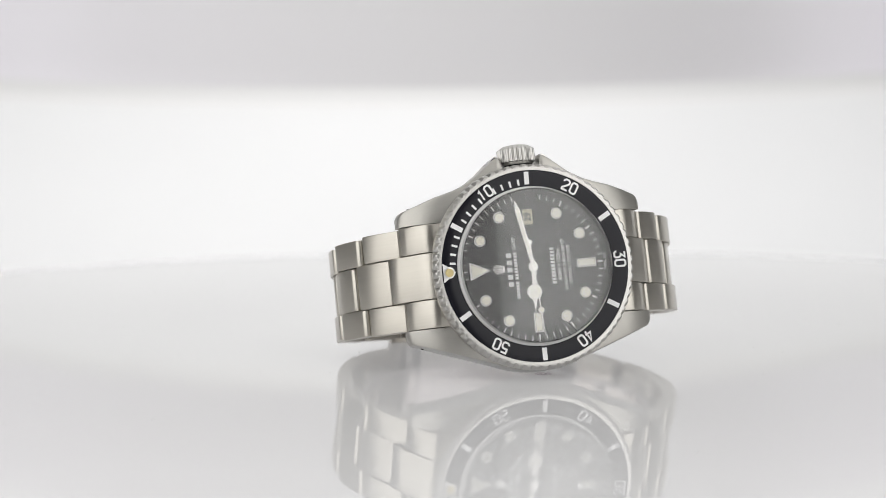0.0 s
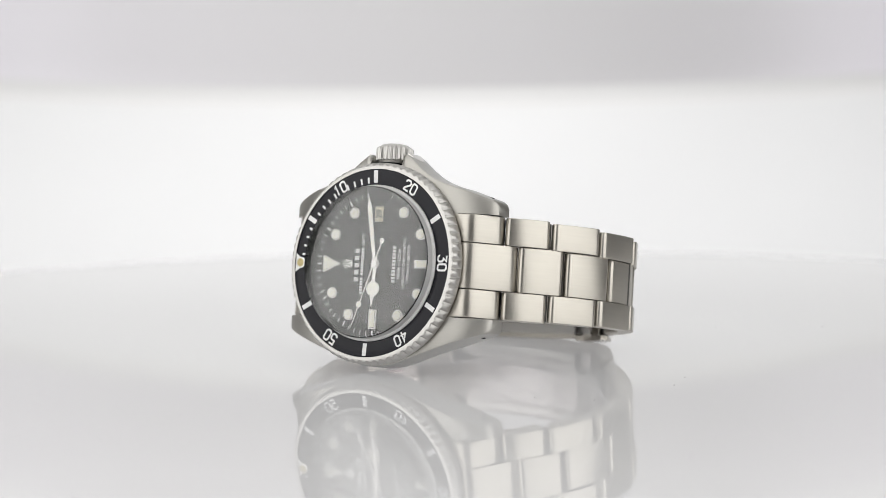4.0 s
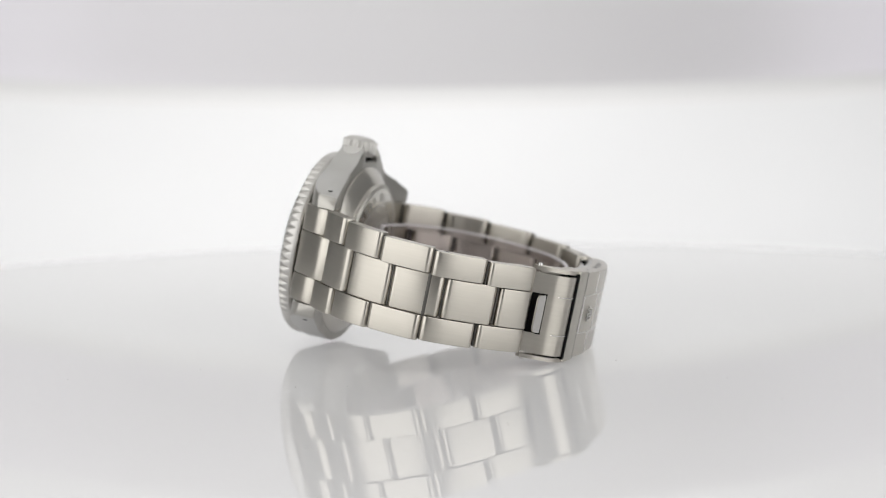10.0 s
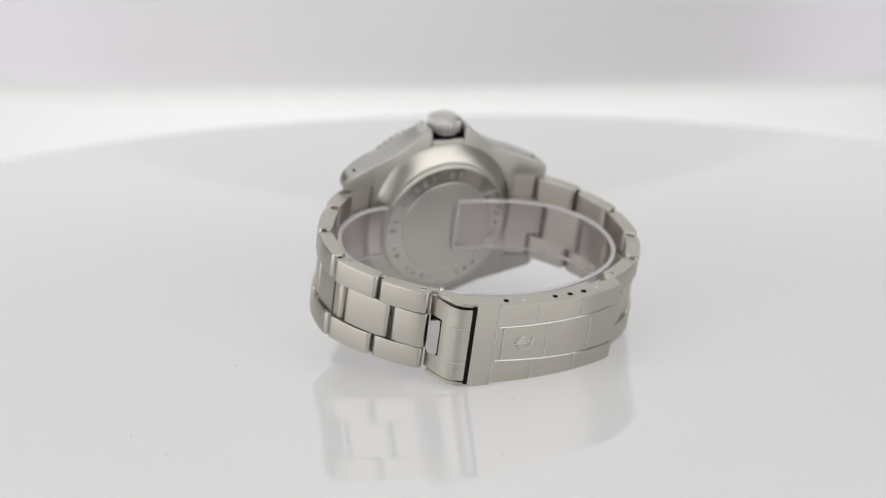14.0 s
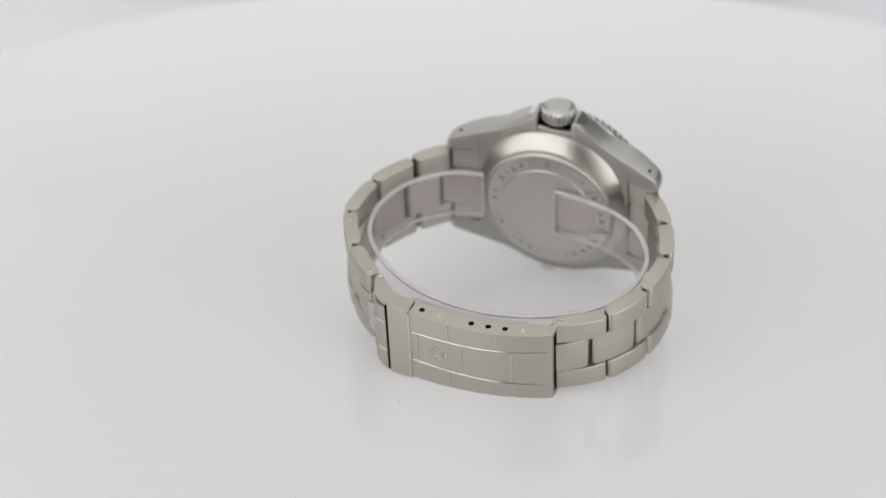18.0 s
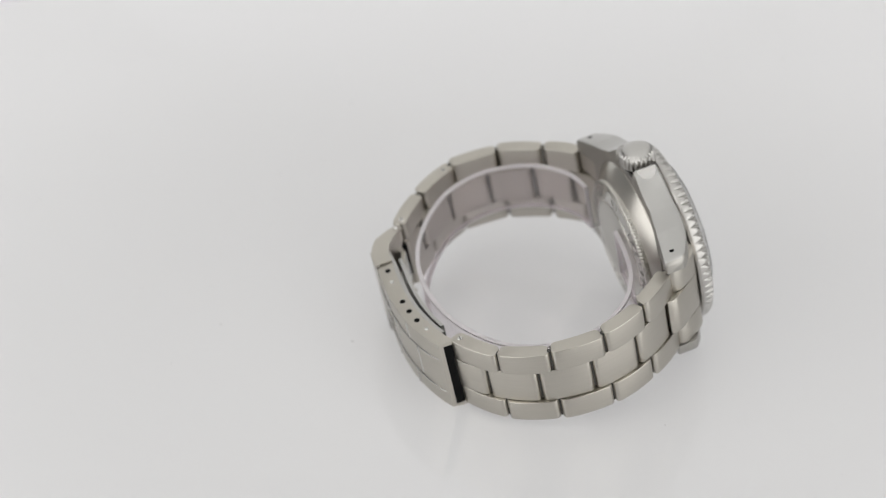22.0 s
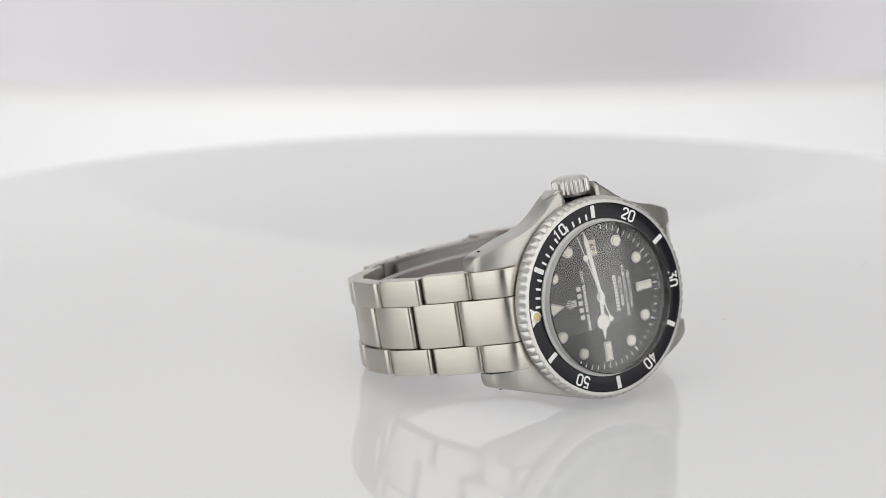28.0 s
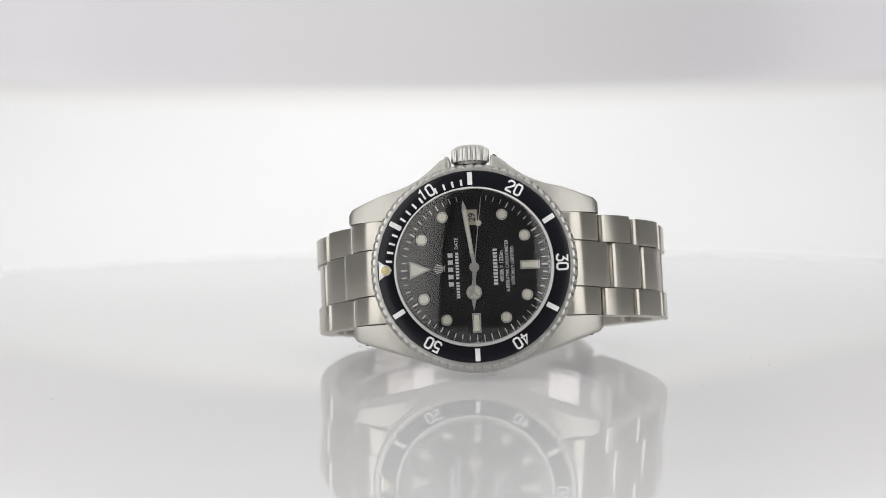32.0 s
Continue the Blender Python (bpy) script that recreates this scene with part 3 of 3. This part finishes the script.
ring = part("engraved_ring", lathe([(14.3, 12.8), (14.3, 12.93), (10.95, 13.18), (10.95, 12.8)], 120), ring_steel, lid, "darker turned ring")
for k in range(34):
    if k % 6 == 5 or k in (13, 14, 26):
        continue
    a = k * 10 + 200
    mark = part("engraved_mark", block(-0.5, 0.5, -0.03, 0.03, -0.75, 0.75) if k % 3 else block(-0.18, 0.18, -0.03, 0.03, -0.75, 0.75), engraved, ring)
    r = 12.6
    mark.matrix_local = pose(r * math.sin(radians(a)) * MM, 13.07 * MM, r * math.cos(radians(a)) * MM, 4.3 * math.cos(radians(a)), a, 0)


# ---- bracelet ----
CENTRE = Vector((2, 32))


def link_loop(p0, p1, thick, bulge, trim):
    """The outline of one link seen from its edge, between two joints on the outer face."""
    a, b = Vector(p0), Vector(p1)
    d = b - a
    length = d.length
    d.normalize()
    n = Vector((d.y, -d.x))
    if n.dot((a + b) / 2 - CENTRE) < 0:
        n = -n
    half = length / 2 - trim
    mid = (a + b) / 2
    loop = []
    r = 1.0
    for k in range(13):
        u = -1 + 2 * k / 12
        s = u * (half - r)
        loop.append((s, bulge * (1 - u * u)))
    for k in range(1, 5):
        t = radians(90 - 22.5 * k)
        loop.append((half - r + r * math.cos(t), -r + r * math.sin(t)))
    r2 = 1.1
    low = -thick
    h2 = half - 0.25
    for k in range(0, 5):
        t = radians(-22.5 * k)
        loop.append((h2 - r2 + r2 * math.cos(t), low + r2 + r2 * math.sin(t)))
    for k in range(1, 6):
        u = 1 - 2 * k / 6
        loop.append((u * (h2 - r2), low + 0.5 * bulge * (1 - u * u)))
    for k in range(0, 5):
        t = radians(-90 - 22.5 * k)
        loop.append((-(h2 - r2) + r2 * math.cos(t), low + r2 + r2 * math.sin(t)))
    for k in range(0, 4):
        t = radians(180 - 22.5 * k)
        loop.append((-(half - r) + r * math.cos(t), -r + r * math.sin(t)))
    out = [mid + d * s + n * v for s, v in loop]
    return out, mid - n * thick / 2


def link_piece(p0, p1, z0, z1, thick=3.1, bulge=0.3, trim=0.33):
    return slab_piece(*link_loop(p0, p1, thick, bulge, trim), z0, z1)


def end_piece(side, tail, z0, z1):
    """An end link seen from its edge: it fills the room between the lugs, up under the bezel."""
    tip = [(23.4, 7.35), (24.15, 8.6), (24.4, 9.6), (24.2, 10.7), (23.3, 11.5)] if not tail else [(23.5, 7.4), (24.9, 9.0), (25.9, 10.4), (26.4, 11.7), (26.2, 12.8), (25.2, 13.3), (23.6, 12.8)]
    loop = [(15.2, 3.35), (18.8, 3.4), (20.3, 3.75), (21.2, 4.45), (22.3, 5.65)] + tip + [(18.0, 10.0), (15.2, 9.0)]
    return slab_piece([Vector((side * x, y)) for x, y in loop], Vector((side * 20.5, 7.8)), z0, z1)


def slab_piece(loop, mid, z0, z1):
    def inset(e):
        return [mid + (p - mid) * (1 - e / 4.2) for p in loop]

    secs = []
    for e, z in ((0.16, z0), (0.05, z0 + 0.05), (0, z0 + 0.16), (0, z1 - 0.16), (0.05, z1 - 0.05), (0.16, z1)):
        secs.append([(p.x, p.y, z) for p in inset(e)])
    return loft(secs)


def along(p, q, s):
    return (p[0] + (q[0] - p[0]) * s, p[1] + (q[1] - p[1]) * s)


RIGHT = [(16.4, 3.95), (24.86, 9.63), (31.6, 16.63), (37.36, 26.36), (38.43, 38.15), (32.69, 48.38), (24.24, 56.41)]
LEFT = [(-16.4, 3.95), (-23.94, 10.02), (-30.59, 18.94), (-34.13, 29.35), (-32.96, 41.04), (-27.4, 51.07), (-17.2, 57.8)]


def half_width(y):
    """Half the bracelet's width at a depth y."""
    return 10.05 - 1.5 * max(0, min(1, (y - 12) / 46))


def sag(y):
    return -0.5 * max(0, min(1, (y - 12) / 46))


for side in (RIGHT, LEFT):
    last = len(side) - 2
    for i in range(last + 1):
        p, q = side[i], side[i + 1]
        y = (p[1] + q[1]) / 2
        w, s = half_width(y), sag(y)
        inner = w * 0.45
        cp = along(p, q, 0.3) if i else along(p, q, -0.02)
        cq = along(q, side[i + 2], 0.3) if i < last else along(p, q, 1.03 if side is RIGHT else 1.05)
        name = "end_link" if i == 0 else "bracelet_link"
        sx = 1 if side is RIGHT else -1

        def piece(u, v, z0, z1, tail):
            return link_piece(u, v, z0, z1, trim=0.44 if tail else 0.42) if i else end_piece(sx, tail, z0, z1)

        lk = part(name, piece(cp, cq, s - inner + 0.08, s + inner - 0.08, True), brushed_steel, watch)
        part("outer_piece", piece(p, q, s + inner + 0.07, s + w, False), brushed_steel, lk)
        part("outer_piece", piece(p, q, s - w, s - inner - 0.07, False), brushed_steel, lk)
        for c, z0, z1 in ((q, s - w + 0.4, s + w - 0.4), (cq, s - inner + 0.2, s + inner - 0.2)):
            if i < last:
                at = Vector(c) + (CENTRE - Vector(c)).normalized() * 1.6
                # Darkened pin put in so that the gap reads as shaded.
                rod = part("shade_pin", lathe([(0, z0), (0.5, z0), (0.5, z1), (0, z1)], 12), shade_steel, lk)
                rod.matrix_local = pose(at.x * MM, at.y * MM, 0, 90)
        if side is RIGHT and i >= last - 1 or side is LEFT and i == last:
            loop, mid = link_loop(p, q, 3.1, 0.35, 0.26)
            for t, z in ((0.8, s + w),):
                c = along(p, q, t if i == last else 0.2)
                to = (CENTRE - Vector(c)).normalized() * 1.6
                screw = part("link_screw", lathe([(0, -0.1), (0.5, -0.08), (0.62, 0.1), (0, 0.1)], 20), polished_steel, lk)
                screw.matrix_local = pose((c[0] + to.x) * MM, (c[1] + to.y) * MM, z * MM, -90)
                # Black strip drawn for the shade in the screw's slot.
                part("slot", block(-0.5, 0.5, -0.12, 0.0, -0.08, 0.08), gap_shade, screw)

# ---- clasp ----
Z0, Z1 = -9.55, 8.45
COVER = [(-19.1, 59.05), (-17, 60.2), (-13, 61.6), (-9, 62.6), (-5, 63.2), (0, 63.5), (5, 63.4), (11.0, 62.9)]


def curve_at(path, x):
    for (x0, y0), (x1, y1) in zip(path, path[1:]):
        if x <= x1:
            return y0 + (y1 - y0) * (x - x0) / (x1 - x0)
    return path[-1][1]


def cover_mesh(path, deep, thick=0.9, z0=Z0, z1=Z1, r=0.5):
    """A folded sheet: outer plate with two side walls turned inwards."""
    secs = []
    for i, (x, y) in enumerate(path):
        secs.append([(x, y - deep, z0), (x, y - r, z0), (x, y - 0.15 * r, z0 + 0.15 * r), (x, y, z0 + r), (x, y, z1 - r), (x, y - 0.15 * r, z1 - 0.15 * r), (x, y - r, z1), (x, y - deep, z1),
                     (x, y - deep, z1 - thick), (x, y - thick, z1 - thick), (x, y - thick, z0 + thick), (x, y - deep, z0 + thick)])
    return loft(secs)


clasp = part("clasp", cover_mesh(COVER, 3.5), brushed_steel, watch, "brushed steel folding clasp with raised grid")
clasp.matrix_local = pose(0.56 * MM, 0.76 * MM, -0.2 * MM, 0, 0, -0.45)
Y = lambda x: curve_at(COVER, x)


def ridge(x0, x1, z0, z1, spread, high=0.22):
    n = max(1, int(abs(x1 - x0) / 1.5))
    secs = []
    for k in range(n + 1):
        x = x0 + (x1 - x0) * k / n
        y = Y(x)
        m = (z0 + z1) / 2 + spread * k / n
        h = (z1 - z0) / 2
        secs.append([(x, y - 0.1, m - h), (x, y + high * 0.7, m - h / 2), (x, y + high, m), (x, y + high * 0.7, m + h / 2), (x, y - 0.1, m + h)])
    return loft(secs)


for z in (3.35, -4.35):
    part("raised_line", ridge(10.6, -18.2, z - 0.2, z + 0.2, 0.7 if z > 0 else -0.7), polished_steel, clasp)
for x, z0, z1 in ((2.2, 3.5, Z1 - 0.4), (-8.3, 3.5, Z1 - 0.4), (2.2, Z0 + 0.4, -4.5), (-8.3, Z0 + 0.4, -4.5), (9.4, -4.2, 3.2), (-0.5, -4.2, 3.2), (-11.2, -4.2, 3.2)):
    part("raised_line", loft([[(x + d, Y(x) + h, z0), (x + d, Y(x) + h, z1), (x + d, Y(x) - 0.2, z1), (x + d, Y(x) - 0.2, z0)] for d, h in ((-0.24, -0.1), (-0.1, 0.17), (0.1, 0.17), (0.24, -0.1))]), polished_steel, clasp)
# Black filler in place of the shade inside the clasp's open end.
part("end_shade", loft([[(x, 55.0, z0), (x, y, z0), (x, y, z1), (x, 55.0, z1)] for x, y, z0, z1 in ((-18.95, 58.2, Z0 + 0.85, Z1 - 0.85), (-17.4, 58.9, Z0 + 0.85, Z1 - 0.85))]), gap_shade, clasp)
for deep, x0, x1, low, name in ((3.54, -15.5, 15.5, 0.12, "middle_leaf"), (5.2, -12.5, 12.5, 1.0, "inner_leaf")):
    leaf = [x0 + (x1 - x0) * k / 12 for k in range(13)]
    part(name, loft([[(x, Y(x) - deep, Z0 + 0.9), (x, Y(x) - deep, Z1 - low), (x, Y(x) - deep - 0.75, Z1 - low), (x, Y(x) - deep - 0.75, Z0 + 0.9)] for x in leaf]), flank_steel, clasp, "thin folded leaf inside the clasp")
emb = part("emblem", coronet(0, 0, 3.5, 0.0, 0.3, (1, 0), (0, -1)), polished_steel, clasp, "raised five-rayed emblem")
emb.matrix_local = pose(4.4 * MM, (Y(4.4) - 0.04) * MM, -0.5 * MM)
# Holes are uncut: black discs carry their shade.
for x, dark in ((8.8, 1), (4.9, 0), (-2.3, 1), (-5.9, 1), (-9.4, 1), (-13.0, 0)):
    hole = part("adjustment_hole" if dark else "spring_bar_end", lathe([(0, -0.03), (0.62 if dark else 0.45, -0.03), (0.62, 0.2), (0, 0.2)], 20), gap_shade if dark else polished_steel, clasp)
    hole.matrix_local = pose(x * MM, (Y(x) - 2.0) * MM, Z1 * MM, -90)
HOOK = [(11.2, 63.25), (13, 63.15), (14.6, 63.0), (16.0, 62.8)]
hook = part("hook_band", cover_mesh(HOOK, 3.9, 0.9, Z0 - 0.25, Z1 + 0.45, 0.35), brushed_steel, clasp, "smooth folded end band")
part("band_edge", loft([[(x, 63.0, Z0 - 0.2), (x, y, Z0 + 0.2), (x, y, Z1), (x, 63.0, Z1 + 0.4), (x, 62.2, Z1 + 0.4), (x, 62.2, Z0 - 0.2)] for x, y in ((10.95, 63.12), (11.1, 63.33), (11.35, 63.34))]), polished_steel, hook)
LOCK = [(16.7, 62.3), (18.1, 62.0), (19.4, 61.4), (20.4, 60.2), (20.9, 58.9), (21.25, 57.75)]


def lock_mesh():
    """The fold-over lock: a rounded plate whose end wall has a slot."""
    def run(path, z0, z1, thick=0.8):
        secs = []
        for i, (x, y) in enumerate(path):
            j, k = max(0, i - 1), min(len(path) - 1, i + 1)
            d = (Vector(path[k]) - Vector(path[j])).normalized()
            n = Vector((d.y, -d.x)) * -thick
            if n.dot(Vector((x, y)) - Vector((2, 40))) > 0:
                n = -n
            secs.append([(x, y, z0), (x, y, z1), (x + n.x, y + n.y, z1), (x + n.x, y + n.y, z0)])
        return loft(secs)

    tail = [(21.25, 57.75), (21.55, 56.7), (22.05, 55.2), (22.25, 54.4)]
    return join(run(LOCK, Z0 + 0.8, Z1 - 0.75), run(tail, 3.5, Z1 - 0.75), run(tail, Z0 + 0.8, -4.7))


lock = part("fold_lock", lock_mesh(), brushed_steel, clasp, "rounded fold-over lock with a slot")
# Solid black block that stands for the shade within the slot.
SLOT_SHADE = [(21.0, 53.7), (21.95, 54.4), (21.4, 57.4), (21.1, 58.2), (20.0, 58.2), (20.0, 55.0)]
part("slot", loft([[(x, y, -4.8) for x, y in SLOT_SHADE], [(x, y, 3.6) for x, y in SLOT_SHADE]]), gap_shade, lock)
secs = []
for k in range(9):
    secs.append((-4.5 + 7.8 * k / 8, 0.34 if k in (0, 8) else 0.5))
part("slot_lip", loft([[(21.4 + r * math.cos(0.785 * n), 57.5 + 0.8 * r * math.sin(0.785 * n), z) for n in range(8)] for z, r in secs]), polished_steel, lock, "polished rounded lip of the slot")
tab = []
for k, (z0, z1) in enumerate(((-4.5, 3.3), (-4.5, 3.3), (-4.4, 3.2), (-4.1, 2.9), (-3.5, 2.3))):
    foot = Vector((21.45, 57.7)) + Vector((0.86, -0.51)) * (0, 1.2, 1.6, 1.9, 2.05)[k]
    tab.append([(*(foot + Vector((0.51, 0.86)) * h), z) for h, z in ((-0.2, z0), (0.22, z0 + 0.06), (0.22, z1 - 0.06), (-0.2, z1))])
part("slot_tab", loft(tab), polished_steel, lock, "polished tongue in the slot")
# Plate added to hide the black slot block from the inner side.
INNER = [(13.4, 59.7), (16.8, 59.3), (18.8, 57.9), (19.75, 55.3)]
part("inner_plate", loft([[(x, y, Z0 + 0.4), (x, y, Z1 - 0.4), (x - 0.2, y - 0.25, Z1 - 0.4), (x - 0.2, y - 0.25, Z0 + 0.4)] for x, y in INNER]), brushed_steel, lock, "plain plate hiding the slot's black block from inside")
# Black block painted in for the shadow line between hook and lock.
part("hinge_shade", block(15.9, 16.75, 60.2, 62.62, Z0 + 0.1, Z1 - 0.1, 0.1), gap_shade, lock)
for z in (3.4, -4.5):
    part("raised_line", loft([[(x, y - 0.2, z - 0.22), (x + 0.07, y + 0.13, z - 0.08), (x + 0.07, y + 0.13, z + 0.08), (x, y - 0.2, z + 0.22)] for x, y in LOCK[:4]]), polished_steel, lock)
for z, s in ((Z1, 1), (Z0, -1)):
    edge = [(11.3, 62.8), (14.6, 62.6), (17.5, 61.9), (19.6, 60.5), (21.3, 57.2), (21.9, 54.9), (20.9, 53.9), (19.0, 56.0), (16.5, 58.2), (13.8, 59.1), (11.3, 59.3)]
    cheek = loft([[(x, y, z - 0.3 * s) for x, y in edge], [(x, y, z + 0.5 * s) for x, y in edge]])
    part("cheek", cheek, brushed_steel, lock)
    pin = part("hinge_pin", lathe([(0, -0.75), (0.4, -0.72), (0.55, -0.5), (0.55, 0), (0, 0)], 20), polished_steel, lock)
    pin.matrix_local = pose(20.7 * MM, 55.2 * MM, (z + 0.3 * s) * MM, -90 * s)
BLADE = [(-18.5, 54.0), (-12, 57.4), (-5, 58.9), (3, 59.2), (11, 58.6), (17, 56.4), (19.2, 55.4)]
part("blade", loft([[(x, y, -4.6), (x, y, 3.6), (x, y - 0.8, 3.6), (x, y - 0.8, -4.6)] for x, y in BLADE]), polished_steel, clasp, "thin folding blade inside the clasp")

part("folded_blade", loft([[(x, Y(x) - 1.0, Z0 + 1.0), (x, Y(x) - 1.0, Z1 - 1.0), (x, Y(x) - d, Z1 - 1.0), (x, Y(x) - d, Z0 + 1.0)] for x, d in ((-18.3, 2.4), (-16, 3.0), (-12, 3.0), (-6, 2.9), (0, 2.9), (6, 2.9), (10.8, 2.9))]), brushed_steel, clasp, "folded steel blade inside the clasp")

# ---- pointers ----
boss = part("hand_boss", lathe([(0, 1.1), (0.55, 1.12), (0.6, 1.3), (0.6, 1.9), (0, 1.9)], 24), white_gold, dial)


def outline_hand(r0, r1, w0, w1, y0, y1):
    return bar(15, r0, r1, w0, y0, y1, w1)


minute_hand = part("minute_hand", join(outline_hand(-1.6, 2.0, 0.45, 0.6, 1.42, 1.52), outline_hand(2.0, 11.0, 0.74, 1.0, 1.42, 1.52), outline_hand(11.0, 12.8, 1.0, 0.08, 1.42, 1.52), disc(0, 0, 0.85, 1.42, 1.52)), white_gold, watch, "slim silver minute hand")
part("lume_strip", outline_hand(2.6, 10.95, 0.4, 0.62, 1.4, 1.5), lume, minute_hand)
hour_parts = [bar(45, -1.4, 3.6, 0.7, 1.6, 1.7), disc(0, -4.75, 1.45, 1.6, 1.7, 32), bar(45, 6.0, 8.1, 0.95, 1.6, 1.7, 0.08), disc(0, 0, 0.95, 1.6, 1.7)]
hour_hand = part("hour_hand", join(*hour_parts), white_gold, watch, "silver hour hand with round luminous head")
part("lume_patch", disc(0, -4.75, 1.15, 1.58, 1.68, 32), lume, hour_hand)
part("spoke", join(bar(45, 3.4, 4.8, 0.28, 1.55, 1.6), prism([(0.13, -4.65), (-0.13, -4.9), (0.85, -5.65), (1.0, -5.4)], 1.55, 1.6), prism([(0.13, -4.9), (-0.13, -4.65), (-1.0, -5.4), (-0.85, -5.65)], 1.55, 1.6)), white_gold, hour_hand)
second_hand = part("second_hand", join(bar(15, -4.6, 13.4, 0.24, 1.22, 1.28, 0.12), disc(0, 8.35, 0.62, 1.2, 1.28, 24), disc(0, -4.6, 0.54, 1.2, 1.28, 20), disc(0, 0, 0.6, 1.16, 1.3, 24)), white_gold, watch, "thin sweeping seconds hand with luminous dot")
part("lume_dot", disc(0, 8.35, 0.46, 1.19, 1.22, 20), lume, second_hand)

# ================= clear cuff =================
CUFF = [(-2.02, 13.98), (-9.71, 14.95), (-17.2, 16.92), (-23.68, 21.21), (-28.23, 29.21), (-27.77, 38.78), (-22.92, 46.81), (-14.49, 52.38), (-4.47, 55.43), (5.53, 55.75), (15.52, 53.45), (24.49, 48.04), (31.04, 40.63), (32.99, 31.24), (29.53, 21.69), (22.29, 15.4), (15.28, 13.74)]


def smooth_path(points, per):
    out = []
    n = len(points)
    for i in range(n - 1):
        p0, p1, p2, p3 = (Vector(points[max(0, min(n - 1, k))]) for k in (i - 1, i, i + 1, i + 2))
        for k in range(per):
            t = k / per
            out.append(0.5 * (2 * p1 + (p2 - p0) * t + (2 * p0 - 5 * p1 + 4 * p2 - p3) * t * t + (3 * p1 - p0 - 3 * p2 + p3) * t ** 3))
    return out + [Vector(points[-1])]


def cuff_strip(low, high, thick):
    """A band along the cuff's path between two heights."""
    path = smooth_path(CUFF, 5)
    secs = []
    for i, p in enumerate(path):
        d = (path[min(i + 1, len(path) - 1)] - path[max(i - 1, 0)]).normalized()
        n = Vector((d.y, -d.x)) * thick / 2
        s = sag(p.y)
        secs.append([(p.x + n.x, p.y + n.y, s + low), (p.x + n.x, p.y + n.y, s + high), (p.x - n.x, p.y - n.y, s + high), (p.x - n.x, p.y - n.y, s + low)])
    return loft(secs)


cuff = thing("plastic_cuff", "clear bent plastic strip holding the steel bracelet open", "display cuff")
part("strip", cuff_strip(-4.95, 6.2, 0.8), clear_plastic, cuff)
part("upper_edge", cuff_strip(6.2, 6.65, 0.9), plastic_edge, cuff, "pale polished edge of the strip")
part("lower_edge", cuff_strip(-5.25, -4.95, 0.9), plastic_edge, cuff, "pale polished edge of the strip")
for x, y, turn in ((*CUFF[0], 7), (*CUFF[-1], 13)):
    end = part("end_edge", block(-0.12, 0.12, -0.47, 0.47, -5.2, 6.6, 0.05), plastic_edge, cuff)
    end.matrix_local = pose(x * MM, y * MM, sag(y) * MM, 0, 0, turn)


# ================= movement =================
def motions():
    times = sorted(set([0.5 * k for k in range(61)] + [30.25, 30.5, 30.75, 31, 31.25, 31.5, 31.75, 32]))
    for carried, base in ((watch, WATCH_AT), (cuff, WATCH_AT), (turntable, Matrix()), (pad, PAD_AT)):
        walk(carried, [(t, pose(0, 0, 0, 0, 0, between(TURN, t)) @ base) for t in times])
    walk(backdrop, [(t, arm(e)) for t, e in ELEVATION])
    walk(second_hand, [(float(t), pose(0, DEEP, 0, 0, 176 + 6 * t)) for t in range(33)])
    walk(minute_hand, [(t, pose(0, DEEP, 0, 0, -10.5 + 0.1 * t)) for t in (0.0, 32.0)])
    walk(hour_hand, [(t, pose(0, DEEP, 0, 0, 2.6 + 0.0083 * t)) for t in (0.0, 32.0)])


motions()
